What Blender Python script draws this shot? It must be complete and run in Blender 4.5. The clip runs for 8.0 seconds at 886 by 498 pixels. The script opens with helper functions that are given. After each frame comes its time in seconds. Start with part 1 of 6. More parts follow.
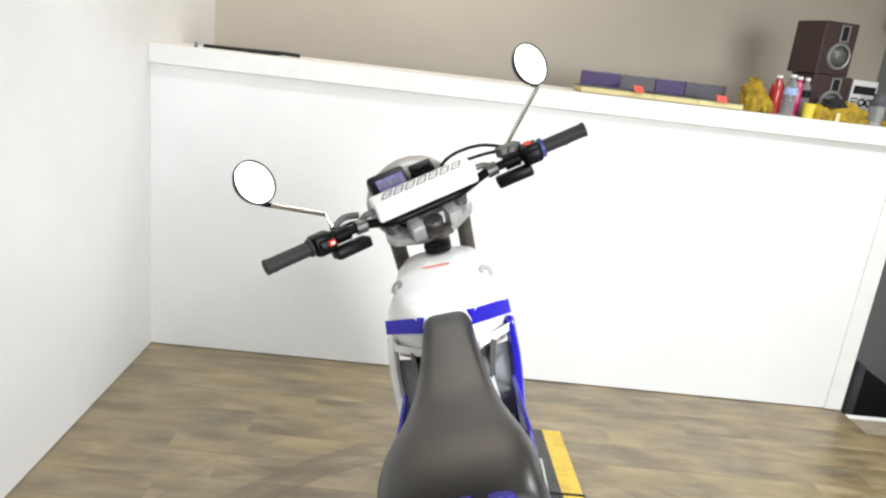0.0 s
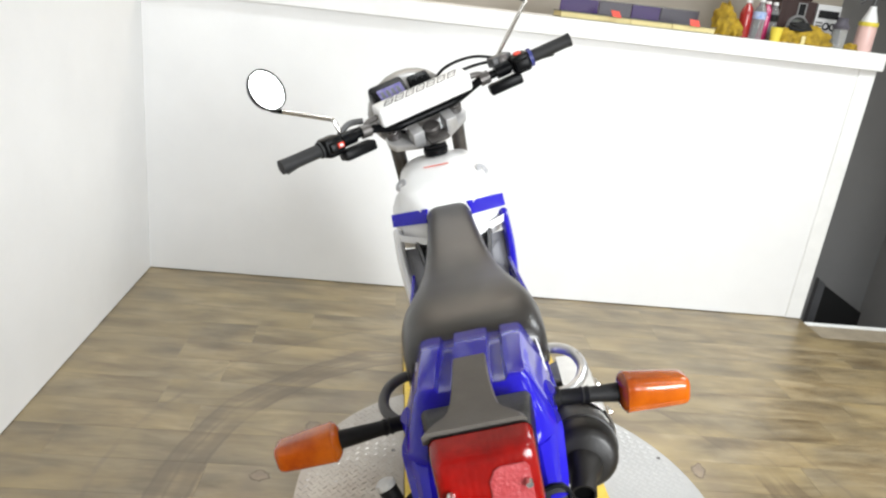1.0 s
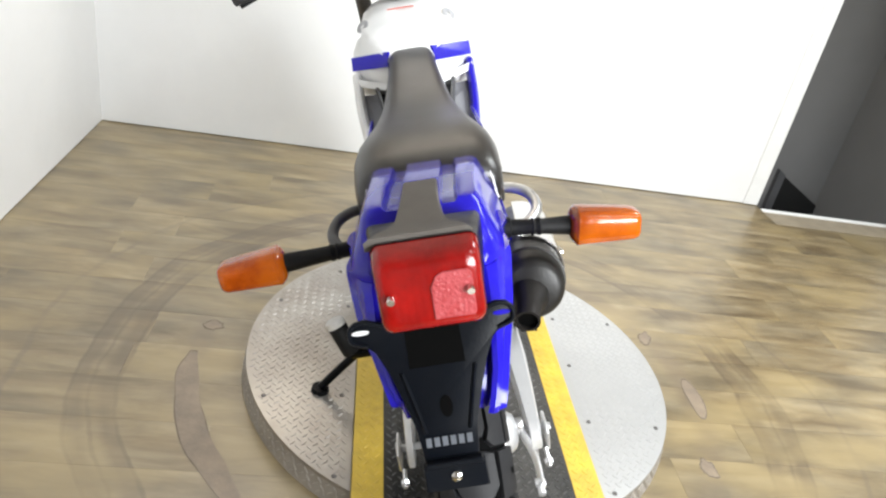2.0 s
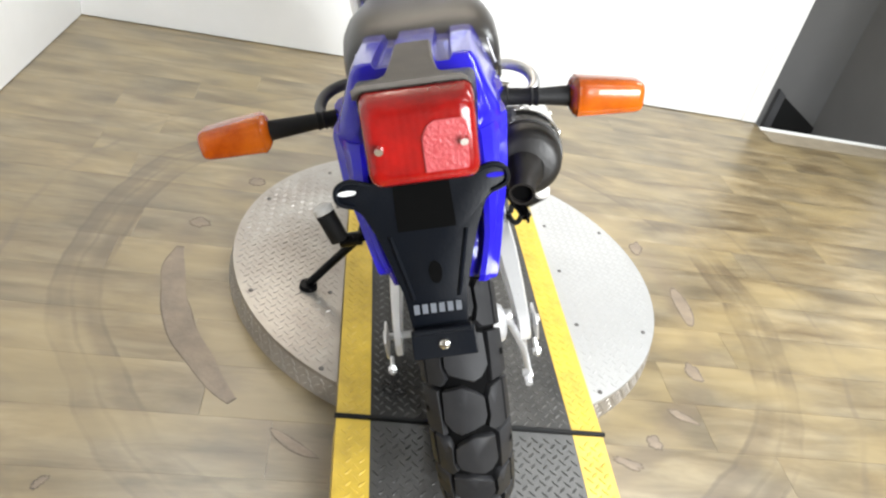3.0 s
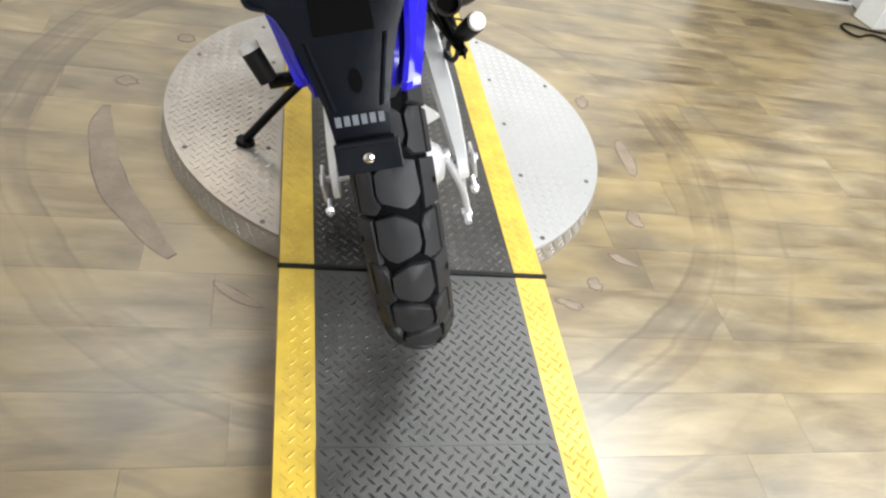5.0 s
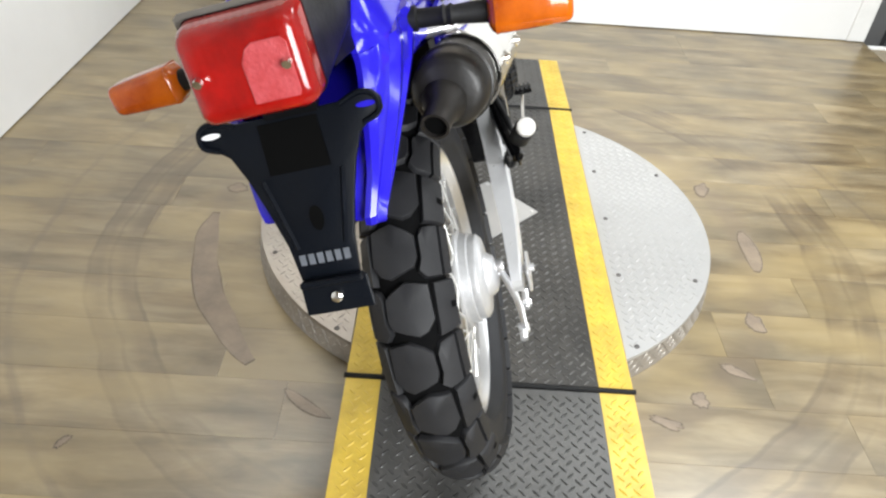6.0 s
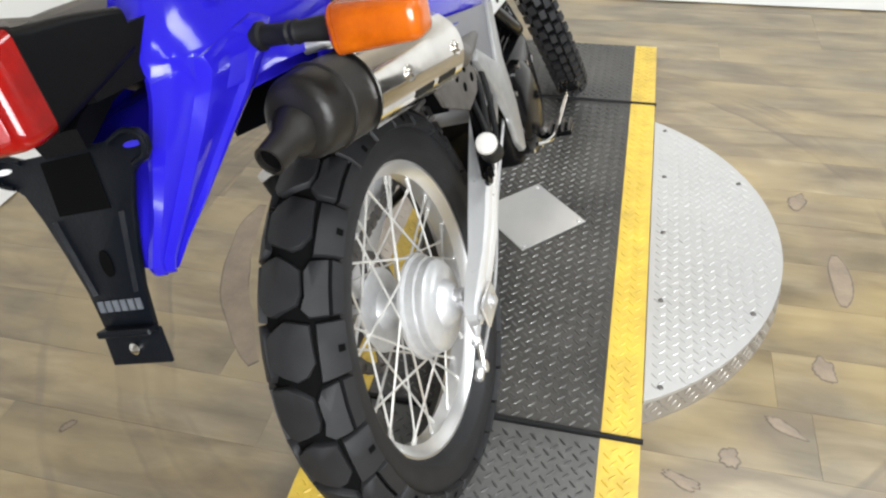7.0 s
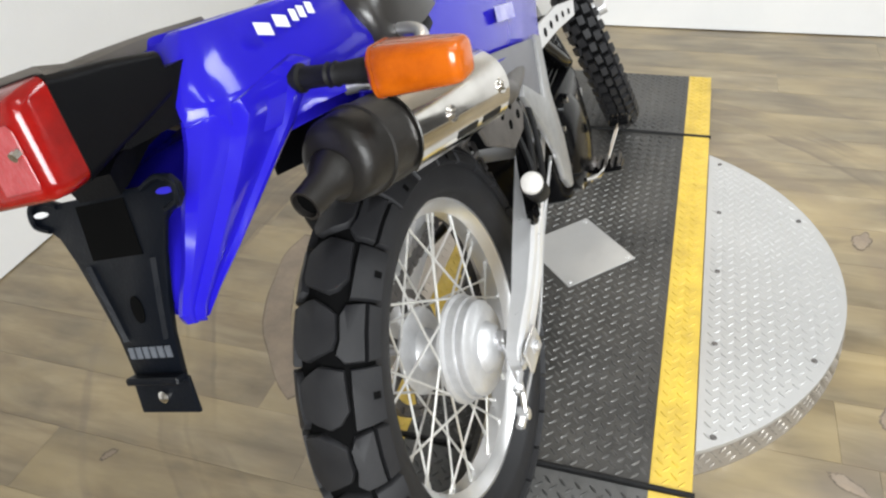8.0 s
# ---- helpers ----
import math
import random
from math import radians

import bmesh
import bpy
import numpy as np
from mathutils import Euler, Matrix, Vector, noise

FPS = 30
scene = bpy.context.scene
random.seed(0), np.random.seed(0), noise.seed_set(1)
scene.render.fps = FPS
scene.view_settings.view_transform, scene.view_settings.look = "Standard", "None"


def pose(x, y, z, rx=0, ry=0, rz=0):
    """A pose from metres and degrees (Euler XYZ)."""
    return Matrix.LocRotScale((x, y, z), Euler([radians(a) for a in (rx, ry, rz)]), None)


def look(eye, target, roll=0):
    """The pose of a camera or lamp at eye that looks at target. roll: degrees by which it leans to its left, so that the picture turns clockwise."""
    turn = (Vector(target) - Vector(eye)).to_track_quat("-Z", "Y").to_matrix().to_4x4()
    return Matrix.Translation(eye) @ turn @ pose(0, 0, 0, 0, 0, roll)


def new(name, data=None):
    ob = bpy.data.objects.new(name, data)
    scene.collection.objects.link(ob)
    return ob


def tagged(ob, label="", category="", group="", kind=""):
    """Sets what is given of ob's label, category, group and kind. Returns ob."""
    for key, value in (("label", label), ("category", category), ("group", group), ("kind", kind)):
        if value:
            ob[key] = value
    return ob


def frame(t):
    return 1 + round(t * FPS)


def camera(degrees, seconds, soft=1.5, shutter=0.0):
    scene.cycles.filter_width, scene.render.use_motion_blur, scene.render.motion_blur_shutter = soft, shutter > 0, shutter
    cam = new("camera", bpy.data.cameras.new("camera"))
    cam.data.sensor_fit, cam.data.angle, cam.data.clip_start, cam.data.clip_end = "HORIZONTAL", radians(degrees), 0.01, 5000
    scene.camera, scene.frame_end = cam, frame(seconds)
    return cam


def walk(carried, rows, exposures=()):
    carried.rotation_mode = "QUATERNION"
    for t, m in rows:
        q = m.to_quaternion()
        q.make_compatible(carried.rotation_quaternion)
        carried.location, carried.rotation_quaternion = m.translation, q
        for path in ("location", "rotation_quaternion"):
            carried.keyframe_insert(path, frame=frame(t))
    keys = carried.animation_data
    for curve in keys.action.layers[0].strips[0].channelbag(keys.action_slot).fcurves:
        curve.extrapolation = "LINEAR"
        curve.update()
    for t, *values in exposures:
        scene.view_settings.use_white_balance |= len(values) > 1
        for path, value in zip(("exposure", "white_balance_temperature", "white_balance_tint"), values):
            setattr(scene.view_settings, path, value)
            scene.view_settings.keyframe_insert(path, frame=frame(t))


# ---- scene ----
cam = camera(64.0, 8.0, soft=2.3)
PATH = [
    (0, (-0.363, -0.828, 1.409), (-0.277, 1.093, 0.857), 6.7),
    (0.5, (-0.376, -0.956, 1.397), (-0.205, 0.964, 0.862), 6.0),
    (1, (-0.422, -1.016, 1.34), (-0.25, 0.855, 0.655), 6.6),
    (1.5, (-0.398, -1.022, 1.29), (-0.161, 0.778, 0.452), 8.9),
    (2.8, (-0.384, -1.025, 1.195), (-0.047, 0.612, 0.097), 12.9),
    (3, (-0.377, -1.029, 1.177), (-0.034, 0.587, 0.05), 13.5),
    (3.5, (-0.359, -1.035, 1.141), (0.011, 0.478, -0.113), 14.9),
    (4, (-0.346, -1.047, 1.109), (0.044, 0.392, -0.225), 15.5),
    (4.2, (-0.337, -1.05, 1.103), (0.079, 0.351, -0.264), 15.8),
    (5.3, (-0.329, -1.073, 1.138), (0.166, 0.318, -0.212), 16.5),
    (5.5, (-0.319, -1.061, 1.17), (0.05, 0.425, -0.117), 12.7),
    (5.7, (-0.283, -1.042, 1.174), (-0.041, 0.457, -0.128), 8.9),
    (6, (-0.129, -0.979, 1.143), (-0.111, 0.577, -0.114), 4.0),
    (6.2, (0.002, -0.92, 1.127), (-0.175, 0.61, -0.149), 4.3),
    (6.5, (0.125, -0.869, 1.123), (-0.253, 0.571, -0.211), -0.4),
    (7, (0.179, -0.802, 1.135), (-0.241, 0.649, -0.175), -3.6),
    (7.5, (0.188, -0.774, 1.151), (-0.266, 0.687, -0.137), -4.1),
    (8, (0.176, -0.762, 1.133), (-0.381, 0.697, -0.117), -5.6),
]
walk(cam, [(t, look(eye, target, roll)) for t, eye, target, roll in PATH], exposures=((0, -0.02), (1.5, 0.05), (3.0, 0.34), (3.5, 0.26), (5.5, 0.21), (6.2, 0.04), (7.0, -0.05), (8.0, -0.15)))

# ---- world and lights ----
world = bpy.data.worlds.new("world")
scene.world = world
world.use_nodes = True
world.node_tree.nodes["Background"].inputs[0].default_value = (0.9, 0.95, 1.0, 1)
world.node_tree.nodes["Background"].inputs[1].default_value = 0.25


def area_lamp(name, m, sx, sy, watts, colour=(1, 0.97, 0.93), spread=180):
    d = bpy.data.lights.new(name, "AREA")
    d.shape, d.size, d.size_y, d.energy, d.color = "RECTANGLE", sx, sy, watts, colour
    d.spread = radians(spread)
    ob = new(name, d)
    ob.matrix_world = m
    return ob


# unseen lamps under the ceiling, placed and powered to fill room and mirrors
for lx, ly, wide, watts, spread in ((-0.8, 1.45, 0.12, 8, 84), (1.45, 0.90, 0.70, 40, 130), (3.3, 0.6, 0.12, 16, 170), (2.0, -0.4, 0.12, 18, 100), (0.7, -0.9, 0.12, 4, 100), (0.6, -2.5, 0.12, 10, 170)):
    area_lamp("ceiling_fill_lamp", look((lx, ly, 2.60), (lx, ly, 0)), 1.2, wide, watts, (0.93, 0.98, 1.0), spread)
# unseen broad fill lamp added to brighten the walls and the bike's rear
area_lamp("unseen_fill_lamp", look((1.6, -2.8, 1.80), (-0.75, 1.7, 0.20)), 2.1, 1.4, 62, (0.955, 0.985, 1.0), 92)
# unseen warm lamp added to brighten the wall above the ledge
area_lamp("stairwell_fill_lamp", look((-0.5, 2.80, 2.6), (-0.5, 2.95, 0)), 1.6, 0.2, 12.5, (1, 0.90, 0.77))

# ---- materials ----


def mat(name, colour, rough=0.5, metal=0.0, vary=0.0, scale=8.0, bump=0.0, bump_scale=60.0, coat=0.0, spec=0.5, rough_vary=0.0, stretch=(1, 1, 1), colour2=None, rand=0.0):
    m = bpy.data.materials.new(name)
    m.use_nodes = True
    nt = m.node_tree
    b = nt.nodes["Principled BSDF"]
    b.inputs["Roughness"].default_value = rough
    b.inputs["Metallic"].default_value = metal
    b.inputs["Coat Weight"].default_value = coat
    b.inputs["Coat Roughness"].default_value = 0.06
    b.inputs["Specular IOR Level"].default_value = spec
    b.inputs["Base Color"].default_value = (*colour, 1)
    tc = nt.nodes.new("ShaderNodeTexCoord")
    mp = nt.nodes.new("ShaderNodeMapping")
    mp.inputs["Scale"].default_value = stretch
    nt.links.new(tc.outputs["Object"], mp.inputs[0])
    n = nt.nodes.new("ShaderNodeTexNoise")
    n.inputs["Scale"].default_value, n.inputs["Detail"].default_value = scale, 8
    n.inputs["Roughness"].default_value = 0.65
    nt.links.new(mp.outputs[0], n.inputs["Vector"])
    if vary or colour2:
        mix = nt.nodes.new("ShaderNodeMix")
        mix.data_type = "RGBA"
        c2 = colour2 or tuple(max(0, c * (1 - vary)) for c in colour)
        mix.inputs["A"].default_value, mix.inputs["B"].default_value = (*colour, 1), (*c2, 1)
        ramp = nt.nodes.new("ShaderNodeMapRange")
        ramp.inputs["From Min"].default_value, ramp.inputs["From Max"].default_value = 0.35, 0.7
        nt.links.new(n.outputs["Fac"], ramp.inputs["Value"])
        nt.links.new(ramp.outputs[0], mix.inputs["Factor"])
        out = mix.outputs["Result"]
        if rand:
            oi = nt.nodes.new("ShaderNodeObjectInfo")
            hs = nt.nodes.new("ShaderNodeHueSaturation")
            mr = nt.nodes.new("ShaderNodeMapRange")
            mr.inputs["To Min"].default_value, mr.inputs["To Max"].default_value = 1 - rand, 1 + rand
            nt.links.new(oi.outputs["Random"], mr.inputs["Value"])
            nt.links.new(mr.outputs[0], hs.inputs["Value"])
            nt.links.new(out, hs.inputs["Color"])
            out = hs.outputs["Color"]
        nt.links.new(out, b.inputs["Base Color"])
    if rough_vary:
        mr = nt.nodes.new("ShaderNodeMapRange")
        mr.inputs["From Min"].default_value, mr.inputs["From Max"].default_value = 0.3, 0.7
        mr.inputs["To Min"].default_value, mr.inputs["To Max"].default_value = max(0.02, rough - rough_vary), min(1, rough + rough_vary)
        nt.links.new(n.outputs["Fac"], mr.inputs["Value"])
        nt.links.new(mr.outputs[0], b.inputs["Roughness"])
    if bump:
        n2 = nt.nodes.new("ShaderNodeTexNoise")
        n2.inputs["Scale"].default_value, n2.inputs["Detail"].default_value = bump_scale, 4
        nt.links.new(mp.outputs[0], n2.inputs["Vector"])
        bp = nt.nodes.new("ShaderNodeBump")
        bp.inputs["Strength"].default_value, bp.inputs["Distance"].default_value = bump, 0.003
        nt.links.new(n2.outputs["Fac"], bp.inputs["Height"])
        nt.links.new(bp.outputs[0], b.inputs["Normal"])
    return m


M_WALL = mat("white_wall_paint", (0.82, 0.82, 0.82), 0.5, vary=0.05, scale=2.5, bump=0.12, bump_scale=90)
M_TRIM = mat("white_trim_paint", (0.82, 0.82, 0.81), 0.45, vary=0.08, scale=9, bump=0.06, bump_scale=40)
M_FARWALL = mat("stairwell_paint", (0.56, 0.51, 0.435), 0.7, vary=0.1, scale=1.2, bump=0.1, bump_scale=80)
M_GREYWALL = mat("grey_stairwell_wall", (0.21, 0.207, 0.205), 0.7, vary=0.12, scale=1.2, bump=0.1, bump_scale=80)
M_CEIL = mat("ceiling_paint", (0.78, 0.77, 0.75), 0.8, vary=0.05, scale=3, bump=0.15, bump_scale=120)
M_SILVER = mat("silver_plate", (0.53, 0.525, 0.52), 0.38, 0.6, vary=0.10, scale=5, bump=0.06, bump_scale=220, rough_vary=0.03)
M_SILVER_SHADED = mat("shaded_silver_plate", (0.42, 0.40, 0.375), 0.34, 0.8, colour2=(0.29, 0.262, 0.235), scale=6, bump=0.1, bump_scale=220, rough_vary=0.04)
M_SKIRT = mat("dull_tread_plate", (0.42, 0.39, 0.355), 0.40, 0.6, colour2=(0.30, 0.27, 0.235), scale=5, bump=0.1, bump_scale=220, rough_vary=0.12)
M_DARKPLATE = mat("dark_tread_plate", (0.018, 0.0178, 0.0175), 0.36, 0.1, spec=0.5, colour2=(0.066, 0.061, 0.055), scale=3.5, bump=0.3, bump_scale=260, rough_vary=0.12)
M_LUG = mat("worn_lug_paint", (0.035, 0.034, 0.033), 0.32, 0.4, colour2=(0.17, 0.165, 0.158), scale=4.5, rough_vary=0.08)
# deck dust plus lamp glare put into a greyer plate; lugs darkened like shaded sides
M_RAMP = mat("dusty_glare_ramp_plate", (0.050, 0.049, 0.047), 0.40, 0.2, spec=0.5, colour2=(0.115, 0.112, 0.108), scale=3.5, bump=0.3, bump_scale=260, rough_vary=0.12)
M_RAMPLUG = mat("shaded_ramp_lug", (0.020, 0.0195, 0.019), 0.34, 0.3, colour2=(0.10, 0.098, 0.095), scale=4.5, rough_vary=0.08)
M_YELLOW = mat("yellow_paint", (0.66, 0.46, 0.062), 0.42, 0.0, colour2=(0.44, 0.30, 0.045), scale=14, bump=0.2, bump_scale=150, rough_vary=0.1)
M_BLACK = mat("black_rubber", (0.006, 0.006, 0.0065), 0.6, spec=0.25, vary=0.4, scale=30, bump=0.15, bump_scale=300)
M_TYRE = mat("tyre_rubber", (0.017, 0.017, 0.0188), 0.58, spec=0.32, colour2=(0.012, 0.012, 0.0135), scale=25, bump=0.12, bump_scale=400)
M_GROOVE_SHADE = mat("tyre_groove_shade", (0.0035, 0.0035, 0.0037), 0.95, spec=0.08, vary=0.3, scale=25, bump=0.1, bump_scale=400)
M_BPLASTIC = mat("black_plastic", (0.003, 0.0032, 0.004), 0.36, spec=0.12, vary=0.3, scale=20, bump=0.1, bump_scale=350, rough_vary=0.1)
M_HOLDER = mat("holder_plastic", (0.003, 0.0042, 0.0070), 0.40, spec=0.15, vary=0.3, scale=16, bump=0.12, bump_scale=350, rough_vary=0.12)
M_PAD = mat("pad_plastic", (0.12, 0.108, 0.095), 0.6, spec=0.3, vary=0.2, scale=25, bump=0.2, bump_scale=500)
M_COWL = mat("cowl_plastic", (0.30, 0.29, 0.28), 0.35, vary=0.3, scale=6, coat=0.3)
M_PEGCAP = mat("peg_end_plastic", (0.62, 0.60, 0.57), 0.45, vary=0.25, scale=40)
M_GPLASTIC = mat("grey_plastic", (0.085, 0.085, 0.088), 0.5, vary=0.2, scale=25, bump=0.2, bump_scale=500)
M_BLUE = mat("blue_plastic", (0.016, 0.010, 0.42), 0.15, spec=0.25, vary=0.10, scale=12, coat=0.25, rough_vary=0.04)
M_GRIP = mat("grip_rubber", (0.028, 0.028, 0.029), 0.6, spec=0.3, vary=0.3, scale=40, bump=0.2, bump_scale=400)
M_WPLASTIC = mat("white_plastic", (0.82, 0.82, 0.82), 0.28, vary=0.04, scale=10, coat=0.4)
M_SEAT = mat("seat_vinyl", (0.020, 0.0175, 0.0165), 0.32, spec=0.75, colour2=(0.015, 0.013, 0.0125), scale=3, bump=0.08, bump_scale=700, rough_vary=0.03)
M_ALU = mat("brushed_aluminium", (0.76, 0.76, 0.77), 0.30, 0.85, vary=0.05, scale=30, bump=0.05, bump_scale=200, rough_vary=0.03)
M_SWING = mat("polished_aluminium", (0.90, 0.90, 0.91), 0.30, 0.6, vary=0.05, scale=30, rough_vary=0.03)
M_LOWCOVER = mat("grey_cover_plastic", (0.16, 0.16, 0.175), 0.45, vary=0.12, scale=20, bump=0.1, bump_scale=500)
M_HUB = mat("cast_aluminium", (0.62, 0.62, 0.63), 0.42, 0.6, vary=0.22, scale=25, bump=0.2, bump_scale=180, rough_vary=0.12)
M_CHROME = mat("chrome", (0.82, 0.80, 0.77), 0.12, 1.0, vary=0.12, scale=20, rough_vary=0.06)
M_SPOKE = mat("galvanised_spoke", (0.70, 0.69, 0.665), 0.34, 0.6, vary=0.15, scale=40)
M_STEEL = mat("dark_steel", (0.16, 0.15, 0.145), 0.45, 0.7, vary=0.4, scale=30, bump=0.1, bump_scale=200)
M_MUFF = mat("muffler_black", (0.008, 0.0074, 0.0068), 0.40, 0.1, spec=0.38, colour2=(0.018, 0.016, 0.0145), scale=12, bump=0.12, bump_scale=250, rough_vary=0.1)
M_MIRROR = mat("mirror_glass", (0.88, 0.88, 0.88), 0.03, 1.0)
M_REDSW = mat("red_switch", (0.75, 0.05, 0.02), 0.4, vary=0.1)
M_PURPLE = mat("purple_display", (0.10, 0.08, 0.30), 0.25, colour2=(0.25, 0.24, 0.4), scale=60)
M_ENGINE = mat("engine_black", (0.004, 0.004, 0.0045), 0.12, 0.0, spec=0.14, vary=0.4, scale=22, bump=0.1, bump_scale=150)
M_BRACKET = mat("cast_bracket", (0.40, 0.40, 0.40), 0.42, 0.6, vary=0.25, scale=18, bump=0.15, bump_scale=180, rough_vary=0.1)
M_COPPER = mat("copper_boot", (0.35, 0.14, 0.04), 0.45, 0.3, vary=0.4, scale=30)
M_DECAL = mat("white_decal", (0.78, 0.78, 0.80), 0.4, vary=0.1, scale=50)
M_STICKER = mat("pale_sticker", (0.45, 0.45, 0.66), 0.4, colour2=(0.20, 0.19, 0.52), scale=45)
M_GDECAL = mat("grey_decal", (0.11, 0.12, 0.14), 0.5, vary=0.3, scale=60)
M_ROUND = mat("tank_emblem_print", (0.42, 0.42, 0.44), 0.45, vary=0.3, scale=60)
M_DOUT = mat("dark_decal", (0.05, 0.05, 0.055), 0.5, vary=0.3, scale=60)


def lens(name, colour, deep, ribs, rib_dir="X"):
    m = mat(name, colour, 0.16, 0.0, colour2=deep, scale=14, coat=0.35)
    nt = m.node_tree
    b = nt.nodes["Principled BSDF"]
    b.inputs["Transmission Weight"].default_value = 0.25
    b.inputs["IOR"].default_value = 1.45
    w = nt.nodes.new("ShaderNodeTexWave")
    w.bands_direction = rib_dir
    w.inputs["Scale"].default_value = ribs
    w.inputs["Distortion"].default_value = 0.4
    tc = nt.nodes.new("ShaderNodeTexCoord")
    nt.links.new(tc.outputs["Object"], w.inputs["Vector"])
    bp = nt.nodes.new("ShaderNodeBump")
    bp.inputs["Strength"].default_value, bp.inputs["Distance"].default_value = 0.06, 0.002
    nt.links.new(w.outputs["Fac"], bp.inputs["Height"])
    nt.links.new(bp.outputs[0], b.inputs["Normal"])
    return m


M_RED = lens("red_lens", (0.42, 0.006, 0.004), (0.17, 0.002, 0.002), 42)
M_REFLEX_GLARE = mat("reflex_lens_glare", (0.34, 0.030, 0.034), 0.30, colour2=(0.46, 0.080, 0.090), scale=60, bump=0.5, bump_scale=260, coat=0.5)
M_AMBER = lens("amber_lens", (0.64, 0.135, 0.003), (0.30, 0.040, 0.001), 20)


def plank_material():
    m = bpy.data.materials.new("vinyl_plank")
    m.use_nodes = True
    nt = m.node_tree
    N, L = nt.nodes.new, nt.links.new
    b = nt.nodes["Principled BSDF"]
    geo, oi = N("ShaderNodeNewGeometry"), N("ShaderNodeObjectInfo")
    off = N("ShaderNodeVectorMath"); off.operation = "SCALE"
    cmb = N("ShaderNodeCombineXYZ")
    L(oi.outputs["Random"], cmb.inputs[0]); L(oi.outputs["Random"], cmb.inputs[1])
    L(cmb.outputs[0], off.inputs[0]); off.inputs["Scale"].default_value = 37.0
    add = N("ShaderNodeVectorMath"); L(geo.outputs["Position"], add.inputs[0]); L(off.outputs[0], add.inputs[1])
    mp = N("ShaderNodeMapping"); mp.inputs["Scale"].default_value = (1.7, 8.0, 1.0); L(add.outputs[0], mp.inputs[0])
    grain = N("ShaderNodeTexNoise"); grain.inputs["Scale"].default_value, grain.inputs["Detail"].default_value = 2.2, 7
    grain.inputs["Roughness"].default_value, grain.inputs["Distortion"].default_value = 0.60, 0.5
    L(mp.outputs[0], grain.inputs["Vector"])
    mp2 = N("ShaderNodeMapping"); mp2.inputs["Scale"].default_value = (1.5, 2.6, 1.0); L(add.outputs[0], mp2.inputs[0])
    broad = N("ShaderNodeTexNoise"); broad.inputs["Scale"].default_value, broad.inputs["Detail"].default_value = 2.4, 4
    L(mp2.outputs[0], broad.inputs["Vector"])
    r1 = N("ShaderNodeValToRGB")
    e = r1.color_ramp.elements
    e[0].position, e[0].color = 0.28, (0.118, 0.083, 0.041, 1)
    e[1].position, e[1].color = 0.74, (0.280, 0.230, 0.143, 1)
    k = e.new(0.50); k.color = (0.192, 0.149, 0.082, 1)
    L(grain.outputs["Fac"], r1.inputs[0])
    r2 = N("ShaderNodeValToRGB")
    e = r2.color_ramp.elements
    e[0].position, e[0].color = 0.32, (0.66, 0.65, 0.66, 1)
    e[1].position, e[1].color = 0.68, (1.20, 1.14, 1.00, 1)
    L(broad.outputs["Fac"], r2.inputs[0])
    mul = N("ShaderNodeMix"); mul.data_type, mul.blend_type = "RGBA", "MULTIPLY"
    mul.inputs["Factor"].default_value = 1.0
    L(r1.outputs[0], mul.inputs["A"]); L(r2.outputs[0], mul.inputs["B"])
    hs = N("ShaderNodeHueSaturation"); hs.inputs["Saturation"].default_value = 0.94
    mr = N("ShaderNodeMapRange"); mr.inputs["To Min"].default_value, mr.inputs["To Max"].default_value = 0.96, 1.16
    L(oi.outputs["Random"], mr.inputs["Value"]); L(mr.outputs[0], hs.inputs["Value"]); L(mul.outputs["Result"], hs.inputs["Color"])
    # worn circular scuff rings that machines have left round the turntable
    sub = N("ShaderNodeVectorMath"); sub.operation = "SUBTRACT"; sub.inputs[1].default_value = (0.0, 0.617, 0.0)
    L(geo.outputs["Position"], sub.inputs[0])
    flat = N("ShaderNodeVectorMath"); flat.operation = "MULTIPLY"; flat.inputs[1].default_value = (1, 1, 0)
    L(sub.outputs[0], flat.inputs[0])
    ln = N("ShaderNodeVectorMath"); ln.operation = "LENGTH"; L(flat.outputs[0], ln.inputs[0])
    patch = N("ShaderNodeTexNoise"); patch.inputs["Scale"].default_value, patch.inputs["Detail"].default_value = 2.6, 6
    L(geo.outputs["Position"], patch.inputs["Vector"])
    wob = N("ShaderNodeMath"); wob.operation = "MULTIPLY_ADD"; wob.inputs[1].default_value = 0.10
    L(patch.outputs["Fac"], wob.inputs[0]); L(ln.outputs["Value"], wob.inputs[2])
    last = hs.outputs["Color"]
    for radius, width, tint, amount in ((0.80, 0.050, (0.185, 0.135, 0.088), 0.37), (0.985, 0.030, (0.135, 0.095, 0.056), 0.38), (0.965, 0.008, (0.095, 0.066, 0.040), 0.34), (1.062, 0.026, (0.130, 0.092, 0.055), 0.38), (1.080, 0.007, (0.095, 0.066, 0.040), 0.31), (1.03, 0.007, (0.12, 0.085, 0.05), 0.28), (1.245, 0.012, (0.15, 0.112, 0.075), 0.31)):
        d = N("ShaderNodeMath"); d.operation = "SUBTRACT"; d.inputs[1].default_value = radius; L(wob.outputs[0], d.inputs[0])
        ab = N("ShaderNodeMath"); ab.operation = "ABSOLUTE"; L(d.outputs[0], ab.inputs[0])
        q = N("ShaderNodeMapRange"); q.inputs["From Min"].default_value, q.inputs["From Max"].default_value = width, width * 0.35
        q.inputs["To Min"].default_value, q.inputs["To Max"].default_value = 0.0, amount * 1.4
        L(ab.outputs[0], q.inputs["Value"])
        g = N("ShaderNodeMapRange"); g.inputs["From Min"].default_value, g.inputs["From Max"].default_value = 0.34, 0.52
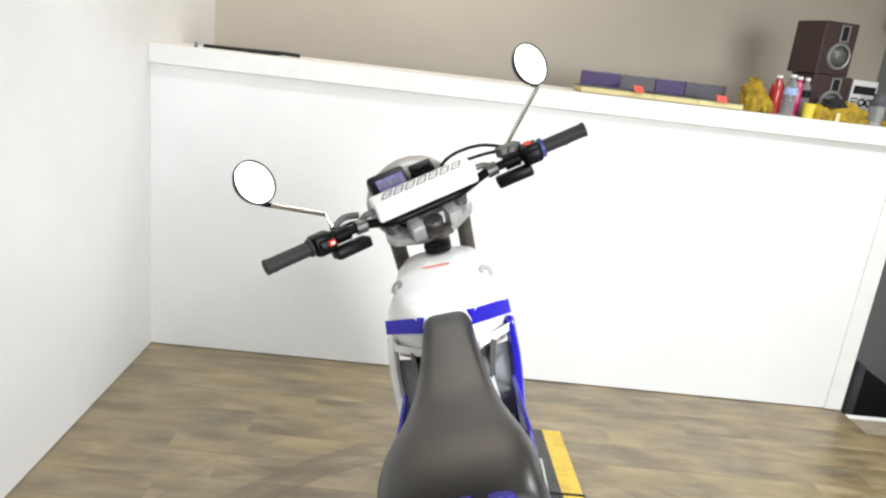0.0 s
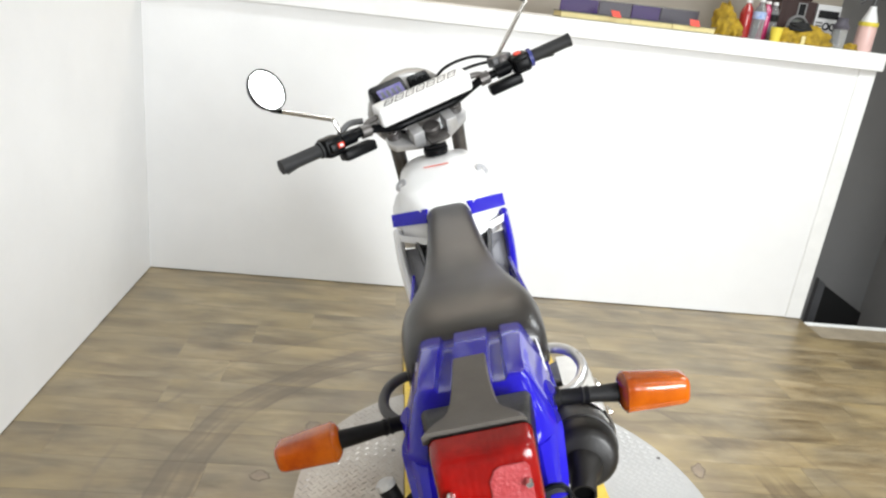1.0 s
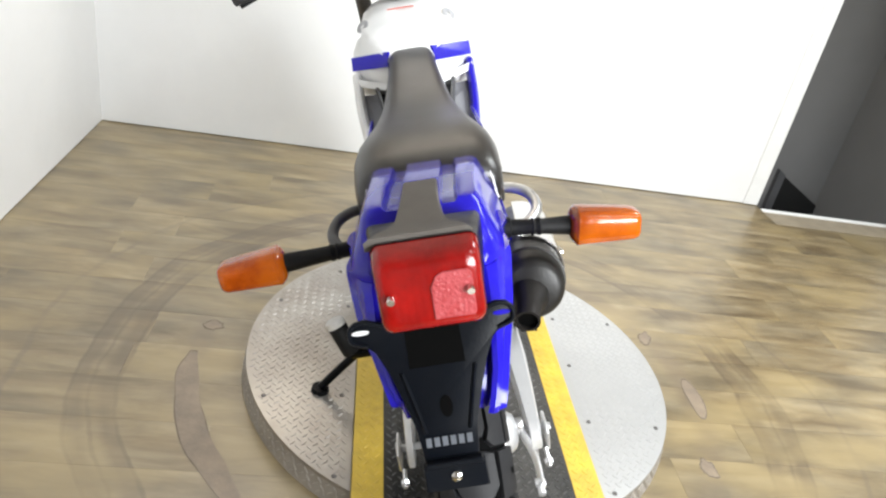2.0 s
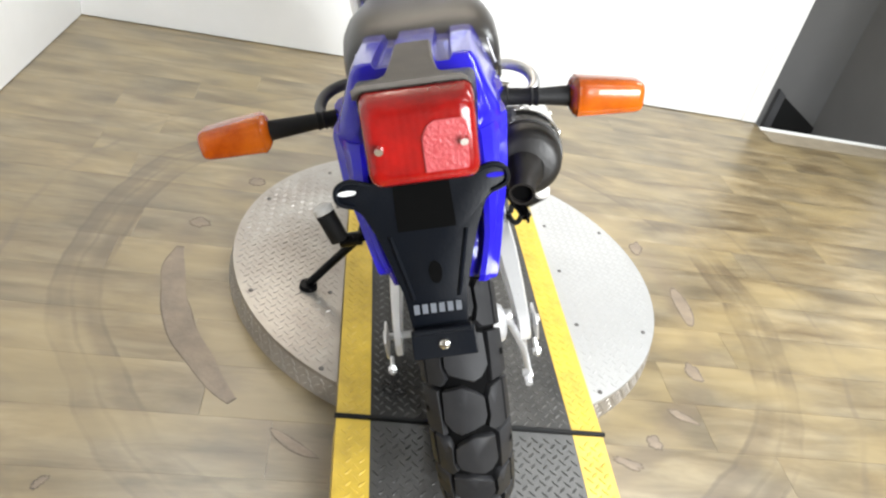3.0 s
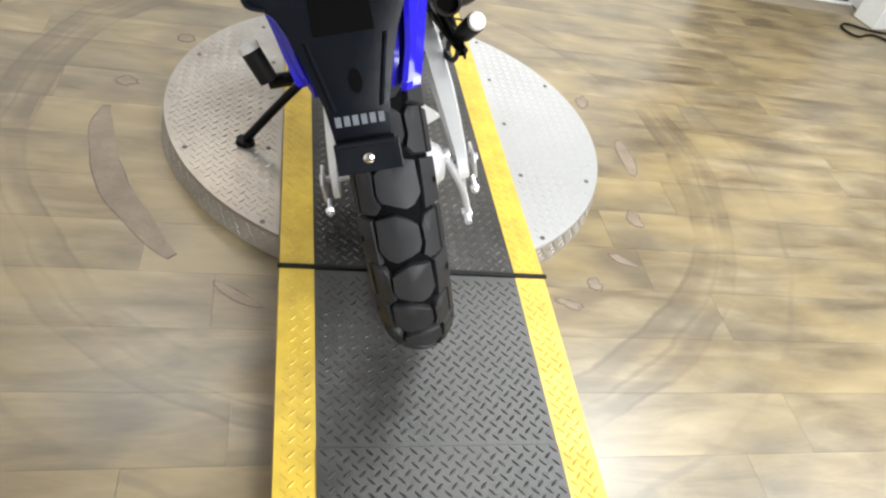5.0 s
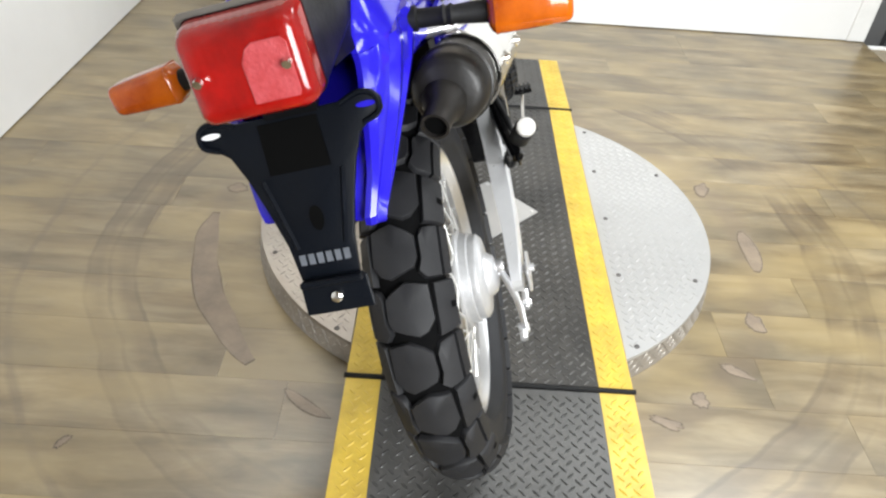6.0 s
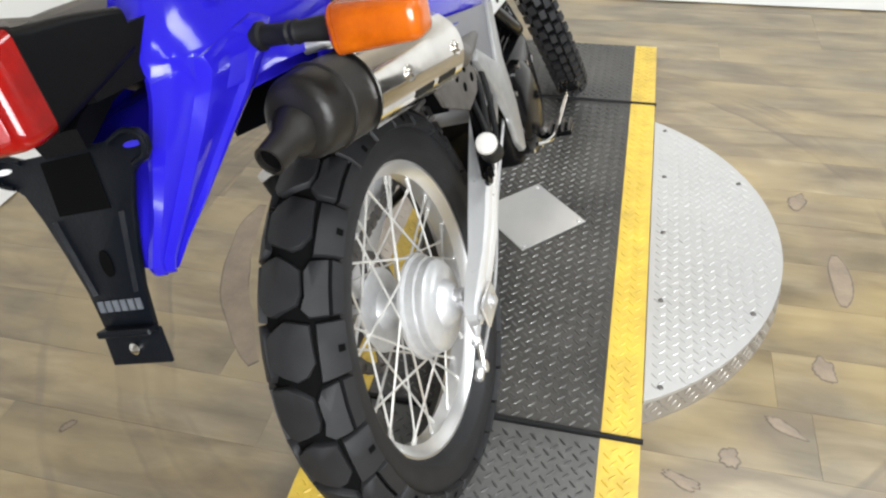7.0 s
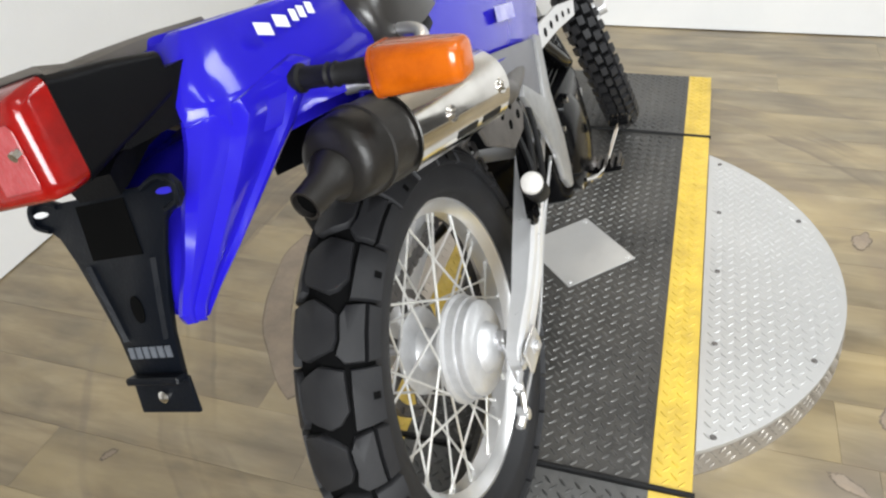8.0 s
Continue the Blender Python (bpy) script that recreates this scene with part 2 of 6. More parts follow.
        L(patch.outputs["Fac"], g.inputs["Value"])
        f = N("ShaderNodeMath"); f.operation = "MULTIPLY"; L(q.outputs[0], f.inputs[0]); L(g.outputs[0], f.inputs[1])
        mx = N("ShaderNodeMix"); mx.data_type = "RGBA"; L(f.outputs[0], mx.inputs["Factor"]); L(last, mx.inputs["A"])
        mx.inputs["B"].default_value = (*(0.78 * c for c in tint), 1)
        last = mx.outputs["Result"]
    field = N("ShaderNodeTexNoise"); field.inputs["Scale"].default_value, field.inputs["Detail"].default_value = 1.7, 5
    add2 = N("ShaderNodeVectorMath"); L(mp2.outputs[0], add2.inputs[0]); add2.inputs[1].default_value = (11, 5, 0); L(add2.outputs[0], field.inputs["Vector"])
    fr = N("ShaderNodeMapRange"); fr.inputs["From Min"].default_value, fr.inputs["From Max"].default_value = 0.50, 0.66
    fr.inputs["To Max"].default_value = 0.50
    L(field.outputs["Fac"], fr.inputs["Value"])
    warm = N("ShaderNodeMix"); warm.data_type = "RGBA"; L(fr.outputs[0], warm.inputs["Factor"]); L(last, warm.inputs["A"])
    warm.inputs["B"].default_value = (0.320, 0.240, 0.112, 1)
    L(warm.outputs["Result"], b.inputs["Base Color"])
    rr = N("ShaderNodeMapRange"); rr.inputs["To Min"].default_value, rr.inputs["To Max"].default_value = 0.27, 0.37
    L(grain.outputs["Fac"], rr.inputs["Value"]); L(rr.outputs[0], b.inputs["Roughness"])
    b.inputs["Specular IOR Level"].default_value = 1.0
    bp = N("ShaderNodeBump"); bp.inputs["Strength"].default_value, bp.inputs["Distance"].default_value = 0.05, 0.002
    L(grain.outputs["Fac"], bp.inputs["Height"]); L(bp.outputs[0], b.inputs["Normal"])
    return m


M_PLANK = plank_material()
M_SCREED = mat("dark_joint", (0.30, 0.25, 0.18), 0.8, vary=0.3)

# ---- mesh helpers ----


def box_bm(x0, x1, y0, y1, z0, z1, bevel=0.0, seg=2):
    bm = bmesh.new()
    bmesh.ops.create_cube(bm, size=1.0)
    for v in bm.verts:
        v.co = Vector((x0 + (v.co.x + 0.5) * (x1 - x0), y0 + (v.co.y + 0.5) * (y1 - y0), z0 + (v.co.z + 0.5) * (z1 - z0)))
    if bevel:
        bmesh.ops.bevel(bm, geom=bm.edges[:], offset=bevel, segments=seg, affect="EDGES", profile=0.5)
    return bm


def part(name, bm, material, parent=None, label="", smooth=False, m=None, angle=38):
    me = bpy.data.meshes.new(name)
    bmesh.ops.recalc_face_normals(bm, faces=bm.faces[:])
    bm.to_mesh(me)
    bm.free()
    if smooth:
        me.shade_smooth()
        me.set_sharp_from_angle(angle=radians(angle))
    me.materials.append(material)
    ob = new(name, me)
    if parent is not None:
        ob.parent = parent
    if m is not None:
        ob.matrix_basis = m
    if label:
        ob["label"] = label
    return ob


def empty(name, m=None):
    ob = new(name)
    ob.empty_display_size = 0.05
    if m is not None:
        ob.matrix_basis = m
    return ob


def join(*bms):
    """One bmesh out of several."""
    out = bms[0]
    for b in bms[1:]:
        me = bpy.data.meshes.new("joined")
        b.to_mesh(me)
        out.from_mesh(me)
        bpy.data.meshes.remove(me)
        b.free()
    return out


def moved(bm, m):
    bmesh.ops.transform(bm, matrix=m, verts=bm.verts[:])
    return bm


def cyl(p0, p1, r0, r1=None, segs=20, cap=True, bevel=0.0):
    p0, p1 = Vector(p0), Vector(p1)
    r1 = r0 if r1 is None else r1
    bm = bmesh.new()
    d = p1 - p0
    bmesh.ops.create_cone(bm, cap_ends=cap, segments=segs, radius1=r0, radius2=r1, depth=d.length)
    if bevel:
        rim = [e for e in bm.edges if abs(e.verts[0].co.z - e.verts[1].co.z) < 1e-6]
        bmesh.ops.bevel(bm, geom=rim, offset=bevel, segments=2, affect="EDGES", profile=0.5)
    q = d.to_track_quat("Z", "Y").to_matrix().to_4x4()
    return moved(bm, Matrix.Translation((p0 + p1) / 2) @ q)


def smooth_line(points, steps=6):
    pts = [Vector(p) for p in points]
    out = []
    for i in range(len(pts) - 1):
        p0, p1, p2, p3 = pts[max(i - 1, 0)], pts[i], pts[i + 1], pts[min(i + 2, len(pts) - 1)]
        for s in range(steps):
            t = s / steps
            out.append(0.5 * ((2 * p1) + (p2 - p0) * t + (2 * p0 - 5 * p1 + 4 * p2 - p3) * t * t + (3 * p1 - p0 - 3 * p2 + p3) * t ** 3))
    out.append(pts[-1])
    return out


def tube(points, r, segs=10, steps=6, flat=1.0):
    line = smooth_line(points, steps) if steps > 1 else [Vector(p) for p in points]
    bm = bmesh.new()
    rings = []
    up = Vector((0, 0, 1))
    d0 = (line[1] - line[0]).normalized()
    side = d0.cross(up)
    if side.length < 0.05:
        side = d0.cross(Vector((1, 0, 0)))
    side.normalize()
    for i, p in enumerate(line):
        d = (line[min(i + 1, len(line) - 1)] - line[max(i - 1, 0)]).normalized()
        side = (side - d * side.dot(d)).normalized()
        nrm = side.cross(d)
        rad = r(i / (len(line) - 1)) if callable(r) else r
        rings.append([bm.verts.new(p + (side * math.cos(a) * flat + nrm * math.sin(a)) * rad) for a in (2 * math.pi * k / segs for k in range(segs))])
    for a, b in zip(rings, rings[1:]):
        for k in range(segs):
            bm.faces.new((a[k], a[(k + 1) % segs], b[(k + 1) % segs], b[k]))
    bm.faces.new(rings[0])
    bm.faces.new(rings[-1][::-1])
    return bm


def loft(rings, closed=True, caps=True):
    bm = bmesh.new()
    vs = [[bm.verts.new(p) for p in ring] for ring in rings]
    n = len(vs[0])
    for a, b in zip(vs, vs[1:]):
        for k in range(n if closed else n - 1):
            bm.faces.new((a[k], a[(k + 1) % n], b[(k + 1) % n], b[k]))
    if caps and closed:
        bm.faces.new(vs[0])
        bm.faces.new(vs[-1][::-1])
    return bm


def lathe_x(profile, centre, segs=64, closed=False):
    """Turns (x, radius) points about the x axis through centre."""
    bm = bmesh.new()
    cx, cy, cz = centre
    rings = []
    for k in range(segs):
        a = 2 * math.pi * k / segs
        rings.append([bm.verts.new((cx + x, cy + r * math.cos(a), cz + r * math.sin(a))) for x, r in profile])
    n = len(profile)
    for k in range(segs):
        a, b = rings[k], rings[(k + 1) % segs]
        for i in range(n if closed else n - 1):
            j = (i + 1) % n
            if profile[i][1] == 0 and profile[j][1] == 0:
                continue
            bm.faces.new((a[i], a[j], b[j], b[i]))
    bmesh.ops.remove_doubles(bm, verts=bm.verts[:], dist=1e-6)
    return bm


def lathe_along(profile, p0, p1, segs=40):
    """Turns (distance, radius) points about the line from p0 to p1."""
    p0, p1 = Vector(p0), Vector(p1)
    d = p1 - p0
    bm = lathe_x(profile, (0, 0, 0), segs)
    q = d.to_track_quat("X", "Z").to_matrix().to_4x4()
    return moved(bm, Matrix.Translation(p0) @ q)


def slab(outline, thick, m=None, bevel=0.0, seg=2):
    """A plate: a polygon in x, y made thick along z."""
    bm = bmesh.new()
    f = bm.faces.new([bm.verts.new((x, y, 0)) for x, y in outline])
    got = bmesh.ops.extrude_face_region(bm, geom=[f])
    bmesh.ops.translate(bm, verts=[v for v in got["geom"] if isinstance(v, bmesh.types.BMVert)], vec=(0, 0, thick))
    bmesh.ops.recalc_face_normals(bm, faces=bm.faces[:])
    if bevel:
        bmesh.ops.bevel(bm, geom=bm.edges[:], offset=bevel, segments=seg, affect="EDGES", profile=0.5)
    return moved(bm, m) if m is not None else bm


def basis(origin, ex, ey):
    """A matrix with x along ex and y near ey."""
    ex = Vector(ex).normalized()
    ez = ex.cross(Vector(ey)).normalized()
    ey = ez.cross(ex)
    m = Matrix((ex, ey, ez)).transposed().to_4x4()
    m.translation = Vector(origin)
    return m


# ---- structure ----
FLOOR_Z = -0.065
CEIL_Z = 2.65
WX = -1.52


def structure(name, bm, material, label, category):
    return tagged(part(name, bm, material), label, category, kind="structure")


floor = structure("floor", join(box_bm(-1.9, 4.2, -3.6, 2.155, -0.25, FLOOR_Z - 0.006), box_bm(-1.9, 1.77, 2.155, 2.36, -0.25, FLOOR_Z - 0.006)), M_SCREED, "worn oak-look vinyl plank floor with scuff rings", "floor")
structure("wall_left", box_bm(WX - 0.14, WX, -3.6, 3.24, FLOOR_Z + 0.004, CEIL_Z), M_WALL, "white painted wall with faint scuffs", "wall")
structure("wall_back", box_bm(WX, 1.765, 2.222, 2.36, FLOOR_Z + 0.005, 1.204), M_WALL, "white painted half-height wall below a ledge", "wall")
structure("ledge", join(box_bm(WX, 1.785, 2.192, 2.62, 1.202, 1.279, 0.004)), M_TRIM, "white painted wooden ledge on the half wall", "ledge")
structure("trim", box_bm(1.69, 1.772, 2.215, 2.366, FLOOR_Z + 0.003, 1.2015, 0.003), M_TRIM, "white corner board at the end of the half wall", "trim")
structure("stair_nosing", box_bm(1.772, 2.62, 2.155, 2.178, -0.12, FLOOR_Z + 0.004, 0.003), M_TRIM, "white painted edge of the stair opening", "nosing")
structure("wall_far", box_bm(-1.75, 2.05, 3.10, 3.24, -2.6, CEIL_Z), M_FARWALL, "beige painted stairwell wall", "wall")
# a darker grey than wall_far, from x = 2.05 rightwards
structure("wall_far_end", box_bm(2.05, 2.9, 3.097, 3.24, -2.6, CEIL_Z), M_GREYWALL, "darker grey stretch of the stairwell wall", "wall")
structure("wall_stairwell", box_bm(2.76, 2.9, 2.20, 3.097, -2.6, CEIL_Z), M_GREYWALL, "darker grey end wall of the stairwell", "wall")
# wall_right, wall_front and ceiling are unseen, added to close the room and bounce light
structure("wall_right", box_bm(4.2, 4.34, -3.6, 2.2, FLOOR_Z, CEIL_Z), M_WALL, "unseen white side wall added to close the room", "wall")
structure("wall_front", box_bm(-1.67, 4.34, -3.74, -3.6, FLOOR_Z, CEIL_Z), M_WALL, "unseen white wall added opposite the half wall", "wall")
structure("wall_corner", box_bm(2.62, 4.34, 2.06, 2.20, FLOOR_Z, CEIL_Z), M_WALL, "light wall beside the stair opening", "wall")
structure("ceiling", box_bm(-1.75, 4.34, -3.74, 3.24, CEIL_Z, CEIL_Z + 0.1), M_CEIL, "unseen pale ceiling added to close the room", "ceiling")
structure("stairwell_floor", box_bm(-1.75, 2.9, 2.2, 3.24, -2.7, -2.6), M_FARWALL, "dark floor at the foot of the stairs", "floor")

# ---- turntable and ramps ----
TY, TR = 0.617, 0.605


def lugs_bm(inside, x0, x1, y0, y1, z_at, pitch=0.0190, length=0.0225, width=0.0066, height=0.0020):
    """Raised lens-shaped lugs along the two ways of a diagonal lattice, by turns, wherever inside(x, y) holds."""
    verts, faces = [], []
    q = pitch / math.sqrt(2)
    cx, cy = round((x0 + x1) / 2 / q), round((y0 + y1) / 2 / q)
    reach = int(((x1 - x0) + (y1 - y0)) / 2 / pitch) + 3
    reach = int(reach * 1.45)
    for r in range(-reach, reach + 1):
        for c in range(-reach, reach + 1):
            x, y = (cx + c - r) * q, (cy + c + r) * q
            if not (x0 < x < x1 and y0 < y < y1 and inside(x, y)):
                continue
            a = radians(45 if (r + c) % 2 else -45)
            ca, sa = math.cos(a), math.sin(a)
            z = z_at(x, y)
            k = len(verts)
            for u, v, h in ((-0.5, 0, 0), (-0.15, -0.5, 0), (0.15, -0.5, 0), (0.5, 0, 0), (0.15, 0.5, 0), (-0.15, 0.5, 0), (-0.28, 0, 1), (0.28, 0, 1)):
                px, py = u * length, v * width
                verts.append((x + px * ca - py * sa, y + px * sa + py * ca, z + h * height - (0 if h else 0.0006)))
            faces += [(k + a0, k + b0, k + c0) for a0, b0, c0 in ((0, 1, 6), (2, 3, 7), (3, 4, 7), (5, 0, 6))]
            faces += [(k + 1, k + 2, k + 7, k + 6), (k + 4, k + 5, k + 6, k + 7)]
    me = bpy.data.meshes.new("lugs")
    me.from_pydata(verts, [], faces)
    bm = bmesh.new()
    bm.from_mesh(me)
    bpy.data.meshes.remove(me)
    return bm


turntable = empty("turntable", Matrix.Translation((0, TY, FLOOR_Z)))
tagged(turntable, "round silver tread-plate turntable with a dark runway between yellow strips", "turntable")
TOP = -FLOOR_Z
HB = 0.303


def seg_outline(side, r, inner):
    a0 = math.asin(math.sqrt(r * r - inner * inner) / r)
    n = 40
    return [(side * r * math.cos(-a0 + 2 * a0 * k / n), r * math.sin(-a0 + 2 * a0 * k / n)) for k in range(n + 1)]


# the left half's duller light is put into its colour by a darker silver
for side in (-1, 1):
    plate = part("side_plate", slab(seg_outline(side, TR, HB), 0.010, Matrix.Translation((0, 0, TOP - 0.012))), M_SILVER if side > 0 else M_SILVER_SHADED, turntable, "silver tread plate")
    part("plate_lug", lugs_bm(lambda x, y: x * x + y * y < (TR - 0.012) ** 2 and abs(x) > HB + 0.01, *( (HB, TR) if side > 0 else (-TR, -HB)), -TR, TR, lambda x, y: TOP - 0.002, height=0.0015), M_SILVER if side > 0 else M_SILVER_SHADED, plate)["kind"] = "stuff"
ring = [(TR * math.cos(2 * math.pi * k / 128), TR * math.sin(2 * math.pi * k / 128)) for k in range(128)]
FLARE = 0.009
part("skirt", loft([[Vector((x * k, y * k, z)) for x, y in ring] for k, z in ((1 + FLARE / TR, 0.001), (0.996, TOP - 0.0135))]), M_SKIRT, turntable, "tread-plate rim of the turntable", True)
# lugs round the rim
verts, faces = [], []
for k in range(172):
    for row in range(3):
        a = 2 * math.pi * (k + 0.5 * row) / 172
        z = 0.013 + 0.0155 * row
        tilt = radians(45 if (k + row) % 2 else -45)
        e1, e2 = Vector((-math.sin(a), math.cos(a), 0)), Vector((0, 0, 1))
        o = Vector((math.cos(a), math.sin(a), 0))
        base = len(verts)
        for u, v, h in ((-0.5, 0, 0), (0, -0.5, 0), (0.5, 0, 0), (0, 0.5, 0), (-0.25, 0, 1), (0.25, 0, 1)):
            pu, pv = u * 0.0215, v * 0.0052
            q = o * (TR * 0.996 + (FLARE + 0.0024) * (1 - z / TOP) - 0.0004 + 0.0019 * h) + e1 * (pu * math.cos(tilt) - pv * math.sin(tilt)) + e2 * (z + pu * math.sin(tilt) + pv * math.cos(tilt))
            verts.append(tuple(q))
        faces += [(base + i, base + j, base + l) for i, j, l in ((0, 1, 4), (1, 2, 5), (2, 3, 5), (3, 0, 4), (1, 5, 4), (3, 4, 5))]
me = bpy.data.meshes.new("rim_lug")
me.from_pydata(verts, [], faces)
me.materials.append(M_SKIRT)
rl = new("rim_lug", me)
rl.parent = turntable
rl["kind"] = "stuff"

RW, IN = 0.30, 0.2275
YA, YB = -TY, 1.229 - TY
run = part("runway", box_bm(-IN, IN, YA, YB, TOP - 0.014, TOP + 0.004), M_DARKPLATE, turntable, "dark painted tread-plate runway")
part("runway_lug", lugs_bm(lambda x, y: abs(x) < IN - 0.012 and not (abs(x - 0.006) + abs(y) < 0.155), -IN, IN, YA + 0.01, YB - 0.01, lambda x, y: TOP + 0.004), M_LUG, run)["kind"] = "stuff"
for side in (-1, 1):
    xa, xb = sorted((side * IN, side * RW))
    st = part("yellow_strip", box_bm(xa, xb, YA, YB, TOP - 0.0135, TOP + 0.0045, 0.001, 1), M_YELLOW, turntable, "yellow painted edge strip")
    part("strip_lug", lugs_bm(lambda x, y: xa + 0.010 < x < xb - 0.010, xa + 0.006, xb, YA + 0.01, YB - 0.01, lambda x, y: TOP + 0.0045), M_YELLOW, st)["kind"] = "stuff"
h = 0.138
hatch = part("hatch_plate", slab([(0.006 - h, 0), (0.006, -h), (0.006 + h, 0), (0.006, h)], 0.003, Matrix.Translation((0, 0, TOP + 0.0042)), 0.0006, 1), M_SILVER, turntable, "square silver cover plate set cornerwise")
for cx, cy in ((0.006, h - 0.018), (0.006, -h + 0.018), (0.006 + h - 0.018, 0)):
    part("screw", cyl((cx, cy, TOP + 0.007), (cx, cy, TOP + 0.009), 0.006, 0.004, 12), M_ALU, hatch)
for sx, sy in ((0.333, 0.0), (0.333, 0.476), (0.333, -0.483), (0.523, -0.243), (0.331, -0.239), (0.523, 0.24), (0.333, 0.24), (-0.532, -0.233), (-0.37, 0.40), (-0.54, 0.2), (-0.34, -0.483), (-0.335, -0.21), (-0.335, 0.2)):
    part("screw", cyl((sx, sy, TOP - 0.002), (sx, sy, TOP + 0.0005), 0.0065, 0.005, 12), M_STEEL, turntable)


def ramp(name, y_joint, y_end, z_end, seam, label):
    """A tread-plate ramp that starts at the turntable's edge; seam: where its lower plate begins."""
    thing = empty(name, Matrix.Translation((0, y_joint, FLOOR_Z)))
    tagged(thing, label, "ramp", "ramps of the turntable")
    s = 1 if y_end > y_joint else -1
    run_y = abs(y_end - y_joint)
    tilt = math.atan2(z_end, run_y)

    def zt(y):
        return TOP + 0.002 + z_end * abs(y) / run_y

    def wedge(xa, xb, ya, yb, lift=0.0):
        b = bmesh.new()
        lo = 0.002
        pts = [(x, y, z) for x in (xa, xb) for y, z in ((ya, lo), (yb, lo), (yb, max(zt(yb) + lift, lo + 0.002)), (ya, zt(ya) + lift))]
        v = [b.verts.new(p) for p in pts]
        for f in ((0, 1, 2, 3), (7, 6, 5, 4), (0, 4, 5, 1), (1, 5, 6, 2), (2, 6, 7, 3), (3, 7, 4, 0)):
            b.faces.new([v[i] for i in f])
        return b

    g = 0.006 * s
    cuts = [g, (seam - y_joint), y_end - y_joint] if seam is not None else [g, y_end - y_joint]
    for a, b in zip(cuts, cuts[1:]):
        deck = part("deck", wedge(-IN, IN, a, b - 0.002 * s, 0 if a == g else 0.003), M_RAMP if s < 0 else M_DARKPLATE, thing, "dark tread plate")
        ya, yb = sorted((a, b))
        up = 0 if a == g else 0.003
        part("deck_lug", lugs_bm(lambda x, y: abs(x) < IN - 0.012, -IN, IN, ya + 0.01, yb - 0.008, lambda x, y: zt(y) + up), M_RAMPLUG if s < 0 else M_LUG, deck)["kind"] = "stuff"
    for side in (-1, 1):
        xa, xb = sorted((side * IN, side * RW))
        st = part("yellow_strip", wedge(xa, xb, g, y_end - y_joint, 0.0005), M_YELLOW, thing, "yellow painted edge strip")
        ya, yb = sorted((g, y_end - y_joint))
        part("strip_lug", lugs_bm(lambda x, y: xa + 0.010 < x < xb - 0.010, xa + 0.006, xb, ya + 0.01, yb - 0.01, lambda x, y: zt(y) + 0.0005), M_YELLOW, st)["kind"] = "stuff"
    part("hinge_rod", tube([(-RW - 0.004, 0, TOP + 0.004), (0, 0.0, TOP + 0.005), (RW + 0.004, 0, TOP + 0.004)], 0.0055, 8, 2), M_BLACK, thing, "black hinge rod across the joint", smooth=True)
    return thing


ramp("rear_ramp", -0.004, -1.15, -0.055, -0.425, "tread-plate ramp with yellow edges leading up to the turntable")
ramp("front_ramp", 1.233, 1.69, -0.022, None, "short tread-plate ramp with yellow edges beyond the turntable")

# ---- motorcycle ----
LEAN_DEG, STEER_DEG, RAKE = 17.3, 20.0, 27.0
bike = empty("motorcycle", pose(-0.010, -0.08, 0.006, 0, -LEAN_DEG, 0))
tagged(bike, "blue and white dual-sport motorcycle leaning on its side stand", "motorcycle")


def bp(name, bm, material, label="", parent=None, smooth=True, angle=38):
    return part(name, bm, material, parent or bike, label, smooth, angle=angle)


def carcass_bm(R, Rc, bead_r, bead_x, depth, centre):
    """The tyre's body, turned about x, without its tread blocks."""
    base = Rc - depth
    prof = [(-bead_x, bead_r)]
    for k in range(29):
        a = radians(-118 + 236 * k / 28)
        prof.append((base * math.sin(a), R - Rc + base * math.cos(a)))
    # a low rib where the sidewall meets the bead
    prof += [(bead_x + 0.004, bead_r + 0.006), (bead_x, bead_r), (bead_x * 0.8, bead_r - 0.004), (-bead_x * 0.8, bead_r - 0.004)]
    bm = lathe_x(prof, centre, 96, closed=True)
    # faces under the tread get a blacker rubber: groove shade put into the colour
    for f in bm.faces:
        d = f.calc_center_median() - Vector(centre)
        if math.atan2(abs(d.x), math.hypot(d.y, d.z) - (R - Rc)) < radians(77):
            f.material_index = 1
    return bm


